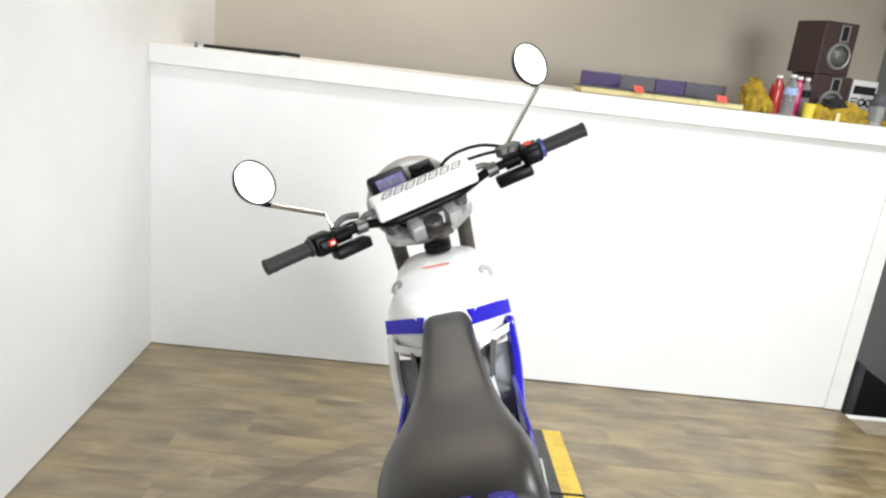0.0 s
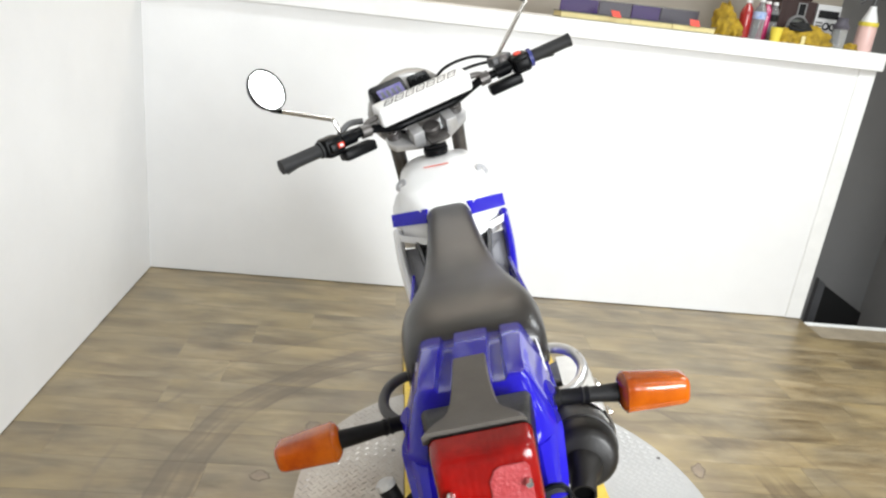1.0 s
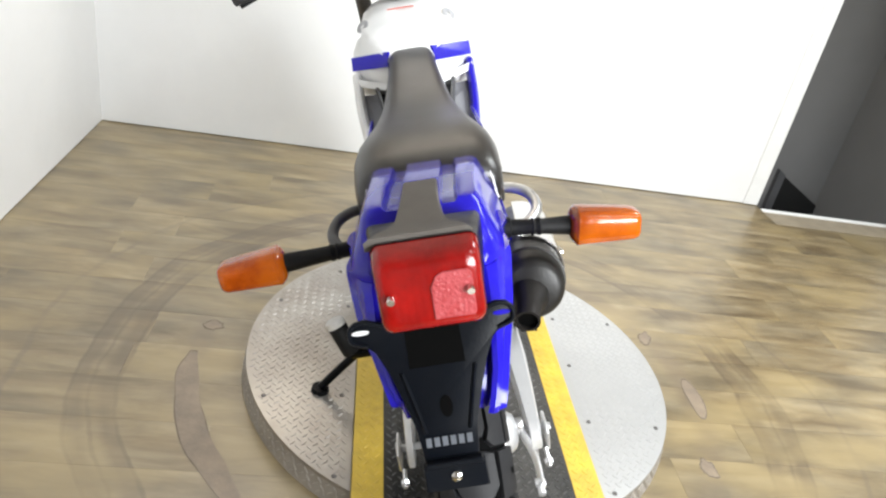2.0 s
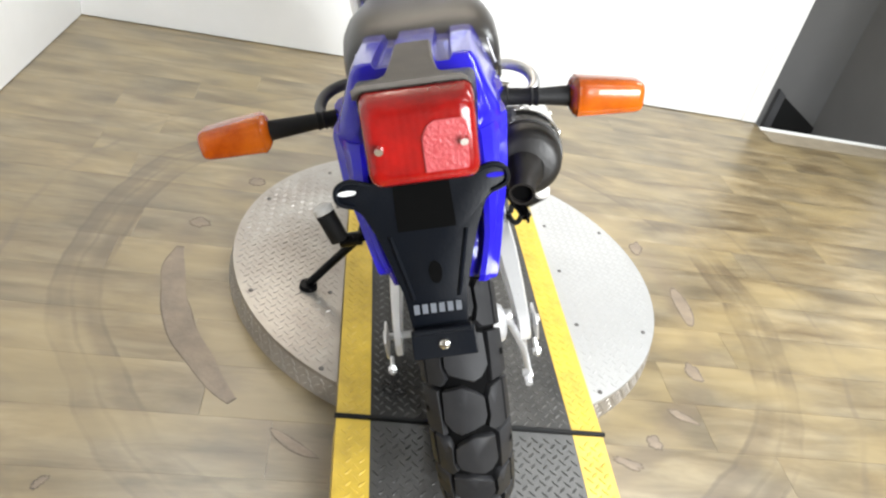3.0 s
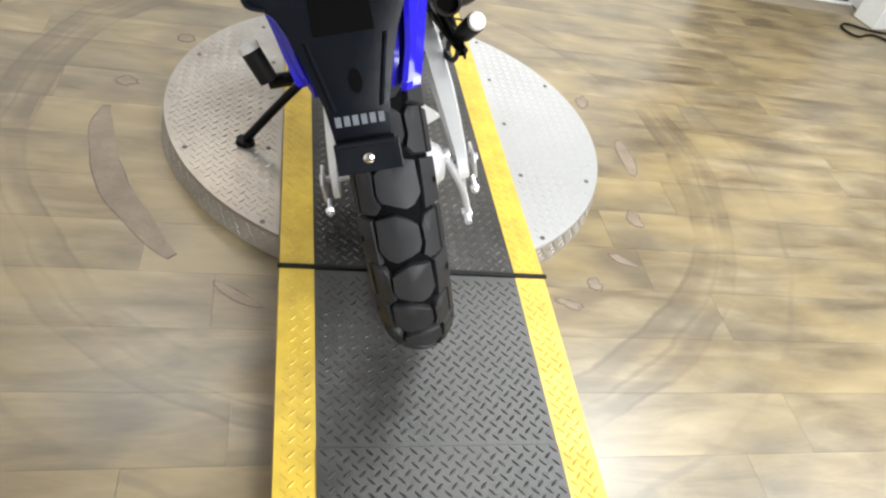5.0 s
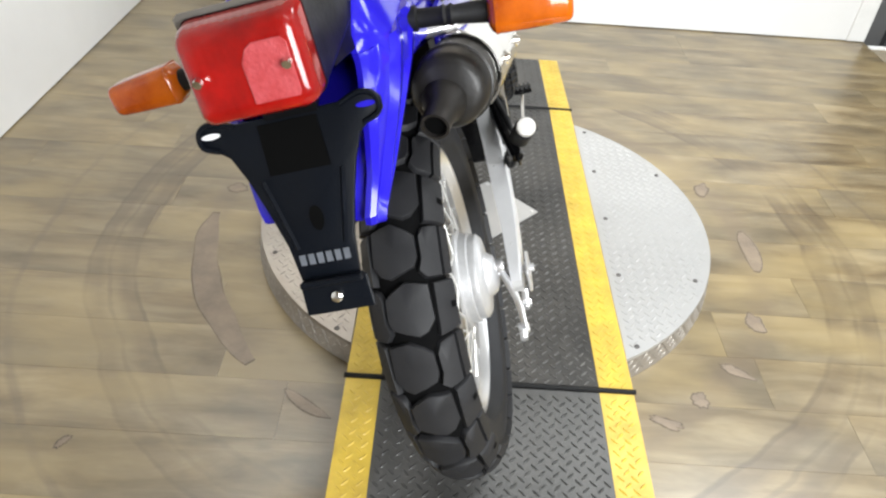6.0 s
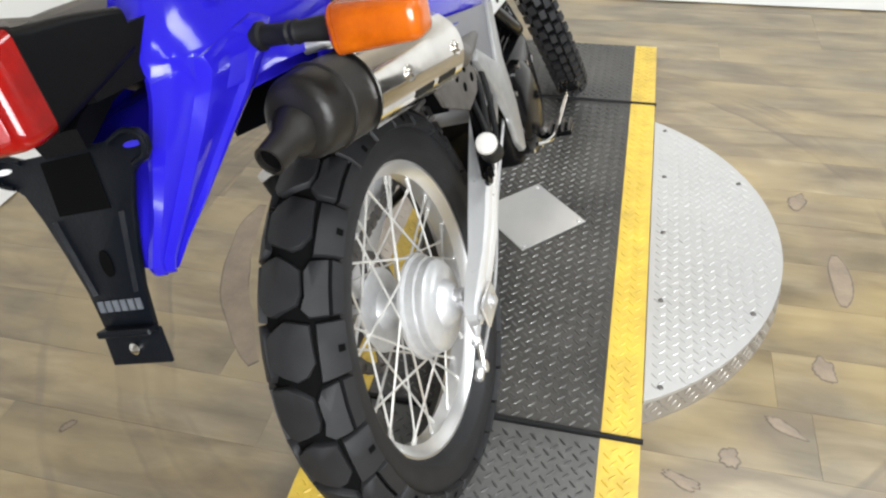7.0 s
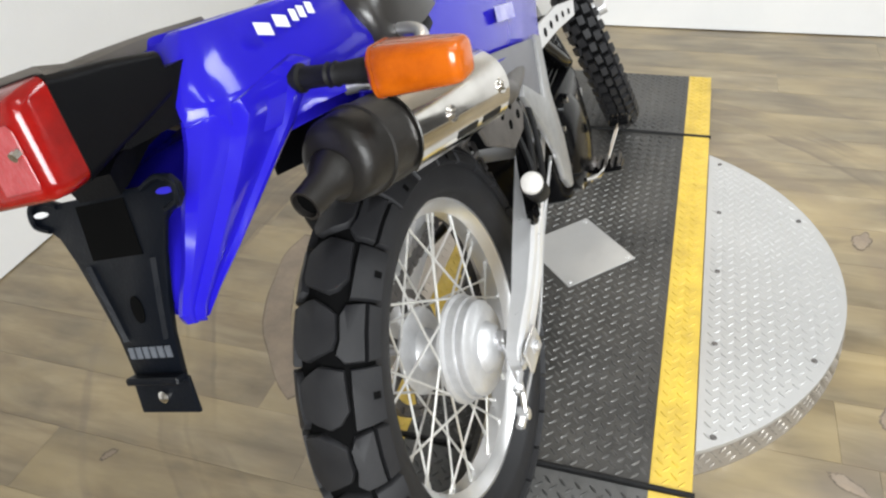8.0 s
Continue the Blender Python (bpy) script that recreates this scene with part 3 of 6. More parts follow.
def block_mesh(poly, R, Rc, depth, pitches, sipe=None):
    """One rubber block about the x axis; poly: (degrees across the tread, share of a pitch); sipe: a dark pad standing
    for a slot in its outer end.
    """
    base, step = Rc - depth, 2 * math.pi / pitches
    poly = [p for i, (a0, v0) in enumerate(poly) for p in ((a0, v0), ((a0 + poly[(i + 1) % len(poly)][0]) / 2, (v0 + poly[(i + 1) % len(poly)][1]) / 2))]
    n = len(poly)
    ca, cv = sum(q[0] for q in poly) / n, sum(q[1] for q in poly) / n

    def on(a, v, rad):
        a, th = radians(a), v * step
        q = R - Rc + rad * math.cos(a)
        return (rad * math.sin(a), q * math.cos(th), q * math.sin(th))

    verts, faces = [], []
    for rad, shrink in ((base - 0.0012, 1.03), (Rc - 0.0016, 1.0), (Rc, 0.96)):
        verts += [on(ca + (a - ca) * shrink, cv + (v - cv) * shrink, rad) for a, v in poly]
    for lay in (0, 1):
        for i in range(n):
            j = (i + 1) % n
            faces.append((lay * n + i, lay * n + j, (lay + 1) * n + j, (lay + 1) * n + i))
    verts.append(on(ca, cv, Rc))
    faces += [(2 * n + i, 2 * n + (i + 1) % n, 3 * n) for i in range(n)]
    if sipe:
        # a thin dark pad in place of a cut notch, its shade put into the colour
        k = len(verts)
        (a0, a1, v0, v1) = sipe
        verts += [on(a, v, Rc + 0.0003) for a, v in ((a0, v0), (a1, v0), (a1, v1), (a0, v1))]
        faces.append((k, k + 1, k + 2, k + 3))
    me = bpy.data.meshes.new("tread_block")
    me.from_pydata(verts, [], faces)
    me.materials.append(M_TYRE)
    me.materials.append(M_GROOVE_SHADE)
    if sipe:
        me.polygons[-1].material_index = 1
    me.shade_smooth()
    me.set_sharp_from_angle(angle=radians(52))
    return me


def tread(tyre_ob, meshes, pitches, centre, m=None):
    """Sets the blocks round the tyre, each an object on shared mesh data."""
    shift = Matrix.Translation(centre)
    for p in range(pitches):
        turn = (m or Matrix.Identity(4)) @ shift @ Matrix.Rotation(2 * math.pi * p / pitches, 4, "X")
        for me in meshes:
            ob = new("tread_block", me)
            ob.parent = tyre_ob
            ob.matrix_basis = turn


def mirror_poly(poly, shift):
    return [(-a, v + shift) for a, v in reversed(poly)]


def wheel(name, centre, rim_r, rim_x, hub, spoke_n, flange_l, flange_r, label, parent=None, m=None):
    cx, cy, cz = centre
    f = rim_x
    rim = part(name, lathe_x([(-f, rim_r), (-f + 0.003, rim_r + 0.001), (-f + 0.006, rim_r - 0.004), (-f * 0.62, rim_r - 0.012), (-f * 0.42, rim_r - 0.021), (f * 0.42, rim_r - 0.021), (f * 0.62, rim_r - 0.012), (f - 0.006, rim_r - 0.004), (f - 0.003, rim_r + 0.001), (f, rim_r), (f - 0.001, rim_r - 0.010), (f * 0.66, rim_r - 0.017), (f * 0.45, rim_r - 0.0265), (-f * 0.45, rim_r - 0.0265), (-f * 0.66, rim_r - 0.017), (-f + 0.001, rim_r - 0.010)], centre, 96, closed=True), M_ALU, parent or bike, label, True)
    part("hub", hub, M_HUB, rim, "cast aluminium hub", True)
    for k in range(spoke_n):
        side = -1 if k % 2 else 1
        fx, fr = flange_r if side > 0 else flange_l
        a1 = 2 * math.pi * k / spoke_n
        lead = radians(62) * (1 if (k // 2) % 2 else -1)
        a0 = a1 + lead
        p0 = Vector((cx + fx, cy + fr * math.cos(a0), cz + fr * math.sin(a0)))
        p1 = Vector((cx + side * 0.006, cy + (rim_r - 0.024) * math.cos(a1), cz + (rim_r - 0.024) * math.sin(a1)))
        part("spoke", join(cyl(p0, p1, 0.0020, segs=6), cyl(p1 + (p0 - p1).normalized() * 0.018, p1, 0.0032, segs=6)), M_SPOKE, rim, "", True)
    return rim


# rear wheel
AX = (0.0, 0.031, 0.328)
# a wide middle block that steps aside row by row, one block on its short side and two on its long side
WIDE = [(-24, 0.115), (-15, 0.065), (4, -0.008), (33, 0.030), (35, 0.33), (24, 0.425), (12, 0.455), (-20, 0.375), (-25, 0.30)]
LONG_IN = [(-56, 0.012), (-35, 0.04), (-28.5, 0.12), (-29.5, 0.31), (-25, 0.415), (-34, 0.48), (-56, 0.475)]
LONG_OUT = [(-76, 0.02), (-60, 0.012), (-60, 0.475), (-76, 0.465)]
SHORT = [(40, 0.03), (76, 0.015), (76, 0.475), (38, 0.49), (39, 0.36)]
ROUND = (0.333, 0.0635, 0.0095, 13)
blocks = []
for poly, sipe in ((WIDE, None), (LONG_IN, None), (LONG_OUT, None), (SHORT, (62, 71, 0.22, 0.28))):
    blocks.append(block_mesh(poly, *ROUND, sipe))
    blocks.append(block_mesh(mirror_poly(poly, 0.5), *ROUND, (-sipe[1], -sipe[0], sipe[2] + 0.5, sipe[3] + 0.5) if sipe else None))
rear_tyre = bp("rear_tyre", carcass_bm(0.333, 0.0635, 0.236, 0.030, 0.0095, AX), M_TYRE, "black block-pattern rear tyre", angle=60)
rear_tyre.data.materials.append(M_GROOVE_SHADE)
tread(rear_tyre, blocks, 13, AX)
hub = join(
    lathe_x([(-0.052, 0), (-0.052, 0.034), (-0.047, 0.069), (-0.041, 0.070), (-0.037, 0.064), (-0.034, 0.036), (-0.020, 0.030), (0.012, 0.031), (0.021, 0.044), (0.024, 0.072), (0.028, 0.084), (0.034, 0.085), (0.037, 0.079), (0.050, 0.078), (0.052, 0.074), (0.054, 0.075), (0.064, 0.073), (0.070, 0.066), (0.073, 0.040), (0.086, 0.032), (0.090, 0.022), (0.092, 0.014), (0.092, 0)], AX, 56))
rw = wheel("rear_wheel", AX, 0.241, 0.029, hub, 36, (-0.043, 0.066), (0.033, 0.079), "silver spoked rear wheel")
cx, cy, cz = AX
for k in range(6):
    a = math.pi * k / 3
    part("hub_bolt", cyl((cx - 0.056, cy + 0.052 * math.cos(a), cz + 0.052 * math.sin(a)), (cx - 0.046, cy + 0.052 * math.cos(a), cz + 0.052 * math.sin(a)), 0.006, segs=6), M_STEEL, rw, "", False)
# sprocket with holes between arms, and chain
bm = lathe_x([(-0.066, 0.086), (-0.060, 0.086), (-0.060, 0.099), (-0.066, 0.099)], AX, 60, closed=True)
arms = [cyl((cx - 0.063, cy + 0.03 * math.cos(a), cz + 0.03 * math.sin(a)), (cx - 0.063, cy + 0.09 * math.cos(a), cz + 0.09 * math.sin(a)), 0.006, segs=8) for a in (2 * math.pi * k / 6 for k in range(6))]
sprocket = bp("sprocket", bm, M_STEEL, "dark steel rear sprocket")
for arm in arms:
    part("sprocket_arm", arm, M_STEEL, sprocket, "", True)


def chain_bm():
    front, fz, rf, rr = 0.56, 0.385, 0.035, 0.099
    loop = []
    for k in range(25):
        a = radians(90 + 180 * k / 24)
        loop.append((cy + rr * math.cos(a), cz + rr * math.sin(a)))
    for k in range(1, 40):
        t = k / 40
        loop.append((cy + (front - cy) * t, cz - rr + (fz - rf - cz + rr) * t - 0.012 * math.sin(math.pi * t)))
    for k in range(11):
        a = radians(-90 + 180 * k / 10)
        loop.append((front + rf * math.cos(a), fz + rf * math.sin(a)))
    for k in range(1, 40):
        t = k / 40
        loop.append((front + (cy - front) * t, fz + rf + (cz + rr - fz - rf) * t - 0.008 * math.sin(math.pi * t)))
    out = []
    for i in range(len(loop)):
        (y0, z0), (y1, z1) = loop[i], loop[(i + 1) % len(loop)]
        w = 0.0075 if i % 2 else 0.0045
        m = basis((cx - 0.063, (y0 + y1) / 2, (z0 + z1) / 2), (0, y1 - y0, z1 - z0), (0, 0, 1))
        ln = math.hypot(y1 - y0, z1 - z0)
        out.append(moved(box_bm(-ln * 0.58, ln * 0.58, -0.0055, 0.0055, -w, w), m))
    return join(*out)


bp("chain", chain_bm(), M_STEEL, "dark drive chain", smooth=False)

# swingarm
AY, AZ = AX[1], AX[2]
for s in (-1, 1):
    fat = 1.0 if s > 0 else 0.6
    arm = loft([[Vector((s * (x + dx * fat * (0.45 + 0.55 * min(max((y + 0.03) / 0.22, 0), 1))) + 0.006, y, z + dz)) for dx, dz in ((-0.018, -h), (0.014, -h), (0.019, -h + 0.008), (0.019, -0.006), (0.0155, 0.0), (0.019, 0.006), (0.019, h - 0.008), (0.014, h), (-0.018, h))] for x, y, z, h in ((0.078, 0.52, 0.475, 0.030), (0.092, 0.38, 0.442, 0.032), (0.103, 0.28, 0.412, 0.031), (0.112, 0.17, 0.372, 0.029), (0.116, 0.10, 0.348, 0.026), (0.117, AY, 0.330, 0.026), (0.117, AY - 0.024, 0.325, 0.022), (0.117, AY - 0.036, 0.323, 0.012))])
    bp("swingarm_leg", arm, M_SWING, "bright polished aluminium swingarm", angle=25)
    q = s * 0.138 + 0.006
    bp("chain_adjuster", join(box_bm(q - 0.003, q + 0.003, AY - 0.036, AY + 0.026, AZ - 0.024, AZ + 0.018, 0.003, 2), cyl((q - s * 0.008, AY - 0.05, AZ - 0.004), (q - s * 0.008, AY - 0.085, AZ - 0.012), 0.004, segs=8), cyl((q - s * 0.008, AY - 0.072, AZ - 0.009), (q - s * 0.008, AY - 0.080, AZ - 0.011), 0.008, segs=6)), M_ALU, "chain adjuster plate and bolt")
bp("swingarm_bridge", cyl((-0.08, 0.43, 0.452), (0.09, 0.43, 0.452), 0.024, segs=20), M_ALU)
bp("axle", join(cyl((-0.135, AY, AZ), (0.154, AY, AZ), 0.0070, segs=14), cyl((0.138, AY, AZ), (0.148, AY, AZ), 0.0130, segs=6), cyl((-0.128, AY, AZ), (-0.138, AY, AZ), 0.0130, segs=6)), M_HUB, "axle with hexagon nut", smooth=False)
# drum brake arm, rod and nut
bp("brake_arm", join(tube([(0.092, AY + 0.006, AZ + 0.010), (0.106, AY - 0.012, AZ - 0.016), (0.118, AY - 0.036, AZ - 0.046), (0.121, AY - 0.062, AZ - 0.080)], lambda t: 0.0120 - 0.0035 * t, 10, 5, 0.5), cyl((0.084, AY + 0.006, AZ + 0.010), (0.104, AY + 0.006, AZ + 0.010), 0.0125, segs=16, bevel=0.002), cyl((0.113, AY - 0.062, AZ - 0.080), (0.128, AY - 0.062, AZ - 0.080), 0.0085, segs=14, bevel=0.001)), M_ALU, "bright cast brake arm")
bp("brake_boss", cyl((0.066, AY + 0.040, AZ - 0.040), (0.080, AY + 0.040, AZ - 0.040), 0.016, 0.013, 16, bevel=0.002), M_HUB, "cast boss on the brake plate")
bp("brake_rod", join(tube([(0.118, AY - 0.088, AZ - 0.082), (0.130, 0.10, 0.300), (0.130, 0.24, 0.372), (0.122, 0.42, 0.420)], 0.0028, 6, 4), cyl((0.110, AY - 0.060, AZ - 0.078), (0.126, AY - 0.060, AZ - 0.078), 0.008, segs=10), cyl((0.118, AY - 0.070, AZ - 0.080), (0.118, AY - 0.086, AZ - 0.082), 0.007, segs=6)), M_ALU, "brake rod and adjuster nut")

# seat
def arch(y, hw, z0, z1, n=20, e=0.42, sag=0.0, x0=0.0):
    ring = []
    for k in range(n + 1):
        a = math.pi * k / n
        c, s = math.cos(a), math.sin(a)
        ring.append(Vector((x0 + hw * math.copysign(abs(c) ** e, c), y, z0 + (z1 - z0) * abs(s) ** e - sag * abs(c))))
    return ring


seat = loft([arch(y, hw, z0, z1) for y, hw, z0, z1 in (
    (0.038, 0.098, 0.812, 0.856), (0.040, 0.106, 0.805, 0.866), (0.048, 0.112, 0.801, 0.874), (0.064, 0.116, 0.799, 0.881), (0.095, 0.119, 0.797, 0.887), (0.14, 0.121, 0.796, 0.889), (0.19, 0.117, 0.797, 0.887), (0.25, 0.104, 0.800, 0.881),
    (0.31, 0.089, 0.803, 0.875), (0.38, 0.076, 0.806, 0.874), (0.46, 0.066, 0.812, 0.882), (0.54, 0.058, 0.822, 0.897), (0.61, 0.053, 0.836, 0.911), (0.650, 0.050, 0.850, 0.917), (0.664, 0.045, 0.870, 0.914), (0.668, 0.036, 0.885, 0.905))])
bp("seat", seat, M_SEAT, "dark grey textured vinyl seat", angle=50)
bp("seat_base", loft([arch(y, hw, z0, z1, 16, 0.4) for y, hw, z0, z1 in ((0.052, 0.106, 0.784, 0.806), (0.14, 0.118, 0.778, 0.80), (0.25, 0.102, 0.782, 0.804), (0.46, 0.062, 0.79, 0.816))]), M_BPLASTIC, "black seat pan edge")

# blue rear bodywork: a ridged tail with a fender channel below
def drift(y):
    """How far the rear bodywork sits to the left of the wheel's middle."""
    if y > -0.10:
        return -0.0075 * min(max(-y / 0.10, 0), 1)
    return -0.0075 - 0.0065 * min((-0.10 - y) / 0.23, 1)


REAR = (-0.003, -0.004, 0.010)


def tail_ring(y, hw_top, hw, z_top, z_mid, z_low, hw_low, groove, shear=0.0, th=0.006):
    g = groove
    right = [(0.000, z_top), (0.024, z_top), (0.027, z_top - g), (0.042, z_top - g), (0.046, z_top - g * 0.15), (hw_top - 0.014, z_top - 0.001), (hw_top - 0.005, z_top - 0.0025), (hw_top, z_top - 0.009), (hw_top + (hw - hw_top) * 0.45, (z_top + z_mid) / 2), (hw - 0.003, z_mid + 0.010), (hw, z_mid), (hw * 0.985, z_mid - 0.014), (hw_low, z_low)]
    inner = [(hw_low - th, z_low), (hw * 0.985 - th, z_mid - 0.016), (hw_top - 2 * th, z_top - 0.020), (0.0, z_top - 0.024)]
    pts = right + inner
    left = [(-x, z) for x, z in reversed(pts[1:-1])]
    ring = []
    for x, z in pts + left:
        yy = y + shear * (max(z, z_top - 0.052) - z_top)
        ring.append(Vector((x + drift(yy), yy, z)))
    return ring


tail = loft([tail_ring(*r) for r in (
    (0.10, 0.080, 0.098, 0.838, 0.790, 0.745, 0.096, 0.004, 0.0),
    (0.045, 0.080, 0.102, 0.872, 0.812, 0.760, 0.100, 0.006, 0.0),
    (0.030, 0.079, 0.103, 0.886, 0.818, 0.765, 0.101, 0.010, 0.0),
    (-0.03, 0.077, 0.104, 0.898, 0.828, 0.785, 0.102, 0.012, 0.1),
    (-0.08, 0.075, 0.103, 0.908, 0.838, 0.800, 0.101, 0.012, 0.3),
    (-0.13, 0.074, 0.099, 0.917, 0.848, 0.812, 0.097, 0.010, 0.65),
    (-0.162, 0.073, 0.093, 0.923, 0.858, 0.825, 0.091, 0.008, 0.95),
    (-0.170, 0.070, 0.083, 0.9245, 0.862, 0.838, 0.080, 0.007, 1.02),
    (-0.176, 0.066, 0.074, 0.925, 0.866, 0.842, 0.072, 0.006, 1.06),
    (-0.179, 0.061, 0.067, 0.924, 0.868, 0.846, 0.066, 0.004, 1.08))])
bp("tail_cowl", tail, M_BLUE, "glossy blue ridged tail cowl", angle=32).location = REAR


def flank(s):
    """A fender flank with two pressed ridges that narrows and tucks in towards its lower tip."""
    rows = ((0.857, -0.237, -0.10, 0.0880, 0.1020), (0.852, -0.241, -0.090, 0.0890, 0.1035), (0.842, -0.248, -0.075, 0.0890, 0.1040), (0.826, -0.264, -0.090, 0.086, 0.102), (0.808, -0.284, -0.120, 0.083, 0.098), (0.790, -0.299, -0.162, 0.078, 0.091), (0.768, -0.316, -0.212, 0.071, 0.082), (0.750, -0.330, -0.255, 0.066, 0.075), (0.734, -0.340, -0.295, 0.061, 0.067), (0.724, -0.338, -0.315, 0.059, 0.062), (0.720, -0.333, -0.320, 0.057, 0.059))
    if s < 0:
        rows = tuple((z + 0.010 * low, yr + 0.022 * low, yf + 0.010 * low, xr - 0.004 * low, xf - 0.004 * low) for z, yr, yf, xr, xf in rows for low in (min(max((0.82 - z) / 0.08, 0), 1),))
    rings = []
    for z, yr, yf, xr, xf in rows:
        out, inn = [], []
        for t in (0, 0.05, 0.13, 0.22, 0.30, 0.38, 0.55, 0.70, 0.78, 0.86, 0.96, 1.0):
            bump = {0.22: -0.001, 0.30: 0.0080, 0.38: 0.0075, 0.55: 0.001, 0.78: 0.0050, 0.86: 0.0045}.get(t, 0.0)
            x = xr + (xf - xr) * t + bump - (0.005 if t in (0, 1.0) else 0) - 0.016 * max(1 - t / 0.25, 0) ** 2 * min(max((z - 0.76) / 0.08, 0.1), 1)
            y = yr + (yf - yr) * t
            out.append(Vector((s * x + drift(y), y, z)))
            inn.append(Vector((s * (x - 0.006 - bump) + drift(y), y + (0.002 if t == 0 else 0), z)))
        rings.append(out + inn[::-1])
    return loft(rings)


for s in (-1, 1):
    bp("fender_side", flank(s), M_BLUE, "glossy blue fender flank with pressed ridges", angle=26).location = REAR
# black filler box added under the cowl so that no light shows between parts
bp("tail_inner", loft([[Vector((s * hw + drift(y), y, z)) for s, z in ((-1, z0), (1, z0), (1, z1), (-1, z1))] for y, hw, z0, z1 in ((0.02, 0.075, 0.79, 0.86), (-0.12, 0.076, 0.825, 0.890), (-0.18, 0.068, 0.866, 0.912), (-0.235, 0.062, 0.872, 0.918), (-0.290, 0.054, 0.880, 0.920))]), M_BPLASTIC, "black filler box closing the gaps under the tail", smooth=False)


def fender_ring(y, z_top, hw_top, hw_low, z_low, th=0.004):
    right = [(0.0, z_top), (hw_top * 0.6, z_top), (hw_top, z_top - 0.010), (hw_low, z_low), (hw_low - th, z_low), (hw_top - th, z_top - 0.012 - th), (0.0, z_top - th)]
    left = [(-x, z) for x, z in reversed(right[1:-1])]
    return [Vector((x + drift(y), y, z)) for x, z in right + left]


fender = loft([fender_ring(*r) for r in ((0.06, 0.79, 0.070, 0.086, 0.742), (-0.05, 0.81, 0.072, 0.086, 0.775), (-0.14, 0.825, 0.074, 0.084, 0.795), (-0.20, 0.825, 0.072, 0.078, 0.79), (-0.26, 0.810, 0.064, 0.068, 0.765), (-0.29, 0.785, 0.056, 0.058, 0.742), (-0.315, 0.762, 0.050, 0.052, 0.730), (-0.325, 0.738, 0.046, 0.047, 0.724))])
bp("rear_fender", fender, M_BLUE, "glossy blue rear fender", angle=30).location = REAR
# grey pad on the tail
pad = loft([[Vector((sx * w + drift(y), y, z + dz)) for sx, dz in ((-1, 0), (-0.9, 0.004), (0.9, 0.004), (1, 0), (1, -0.010), (-1, -0.010))] for y, w, z in ((-0.098, 0.0225, 0.9115), (-0.13, 0.0228, 0.9175), (-0.165, 0.0232, 0.9245), (-0.20, 0.0245, 0.930), (-0.235, 0.0270, 0.934), (-0.256, 0.0300, 0.9368), (-0.270, 0.0365, 0.9395), (-0.283, 0.0470, 0.9425), (-0.295, 0.0530, 0.946), (-0.312, 0.056, 0.952))])
bp("tail_pad", pad, M_PAD, "matt grey plastic tail pad", angle=30).location = REAR

# tail light
def rrect(y, z0, z1, hw, r, tilt=0.0, n=5):
    pts = []
    for qx, qz, a0 in ((1, 1, 0), (-1, 1, 90), (-1, -1, 180), (1, -1, 270)):
        for k in range(n + 1):
            a = radians(a0 + 90 * k / n)
            x = qx * (hw - r) + r * math.cos(a)
            z = (z1 - r if qz > 0 else z0 + r) + r * math.sin(a)
            pts.append(Vector((x, y + tilt * (z1 - z), z)))
    return pts


TL = -0.20
LX = Matrix.Translation((-0.012, -0.020, 0.014))
light_house = loft([rrect(-0.200, 0.880, 0.918, 0.066, 0.008, -0.3), rrect(-0.245, 0.872, 0.932, 0.060, 0.008, -0.3), rrect(-0.285, 0.866, 0.942, 0.0560, 0.010, TL), rrect(-0.301, 0.864, 0.9475, 0.0555, 0.010, TL)])
bp("light_housing", moved(light_house, LX), M_BPLASTIC, "black tail light housing")
lens_bm = loft([rrect(-0.301, 0.866, 0.9465, 0.0545, 0.009, TL), rrect(-0.318, 0.866, 0.946, 0.0540, 0.010, TL), rrect(-0.329, 0.868, 0.944, 0.0520, 0.011, TL), rrect(-0.335, 0.873, 0.939, 0.0475, 0.011, TL), rrect(-0.337, 0.881, 0.931, 0.039, 0.010, TL)])
tl = bp("tail_light", moved(lens_bm, LX), M_RED, "ribbed red tail light lens", angle=50)
for s in (-1, 1):
    q = LX @ Vector((s * 0.0395, -0.337 + TL * 0.036, 0.909))
    part("lens_screw", cyl(q, q + Vector((0, -0.006, -0.001)), 0.0040, segs=10), M_CHROME, tl)
# moulded ribs down one half of the lens
for k in range(7):
    x = -0.034 + 0.0065 * k
    q0, q1 = LX @ Vector((x, -0.3358, 0.931)), LX @ Vector((x, -0.3358 + TL * 0.046, 0.883))
    part("lens_rib", cyl(q0 + Vector((0, 0.0008, 0)), q1 + Vector((0, 0.0008, 0)), 0.0016, segs=6), M_RED, tl, "", True)
# reflector field whose pink is glare put into the lens colour
part("reflex_glare_patch", moved(slab([(0.001, -0.056), (0.041, -0.056), (0.043, -0.052), (0.043, -0.012), (0.039, -0.007), (0.014, -0.007), (0.007, -0.011), (0.001, -0.022)], 0.0012, basis((0, -0.3372, 0.935), (1, 0, 0), (0, -TL, 1)), 0.0005, 1), LX), M_REFLEX_GLARE, tl, "grained reflector field in the lens, pinkish to stand in for glare", False)
tray = loft([[Vector((x - 0.012, y, z)) for x, z in ((-0.030, zt), (0.030, zt), (0.026, zb), (-0.026, zb))] for y, zt, zb in ((-0.20, 0.882, 0.868), (-0.25, 0.880, 0.864), (-0.292, 0.874, 0.850), (-0.304, 0.868, 0.848))])
bp("light_bracket", tray, M_BPLASTIC, "black plastic bracket under the light", smooth=False)

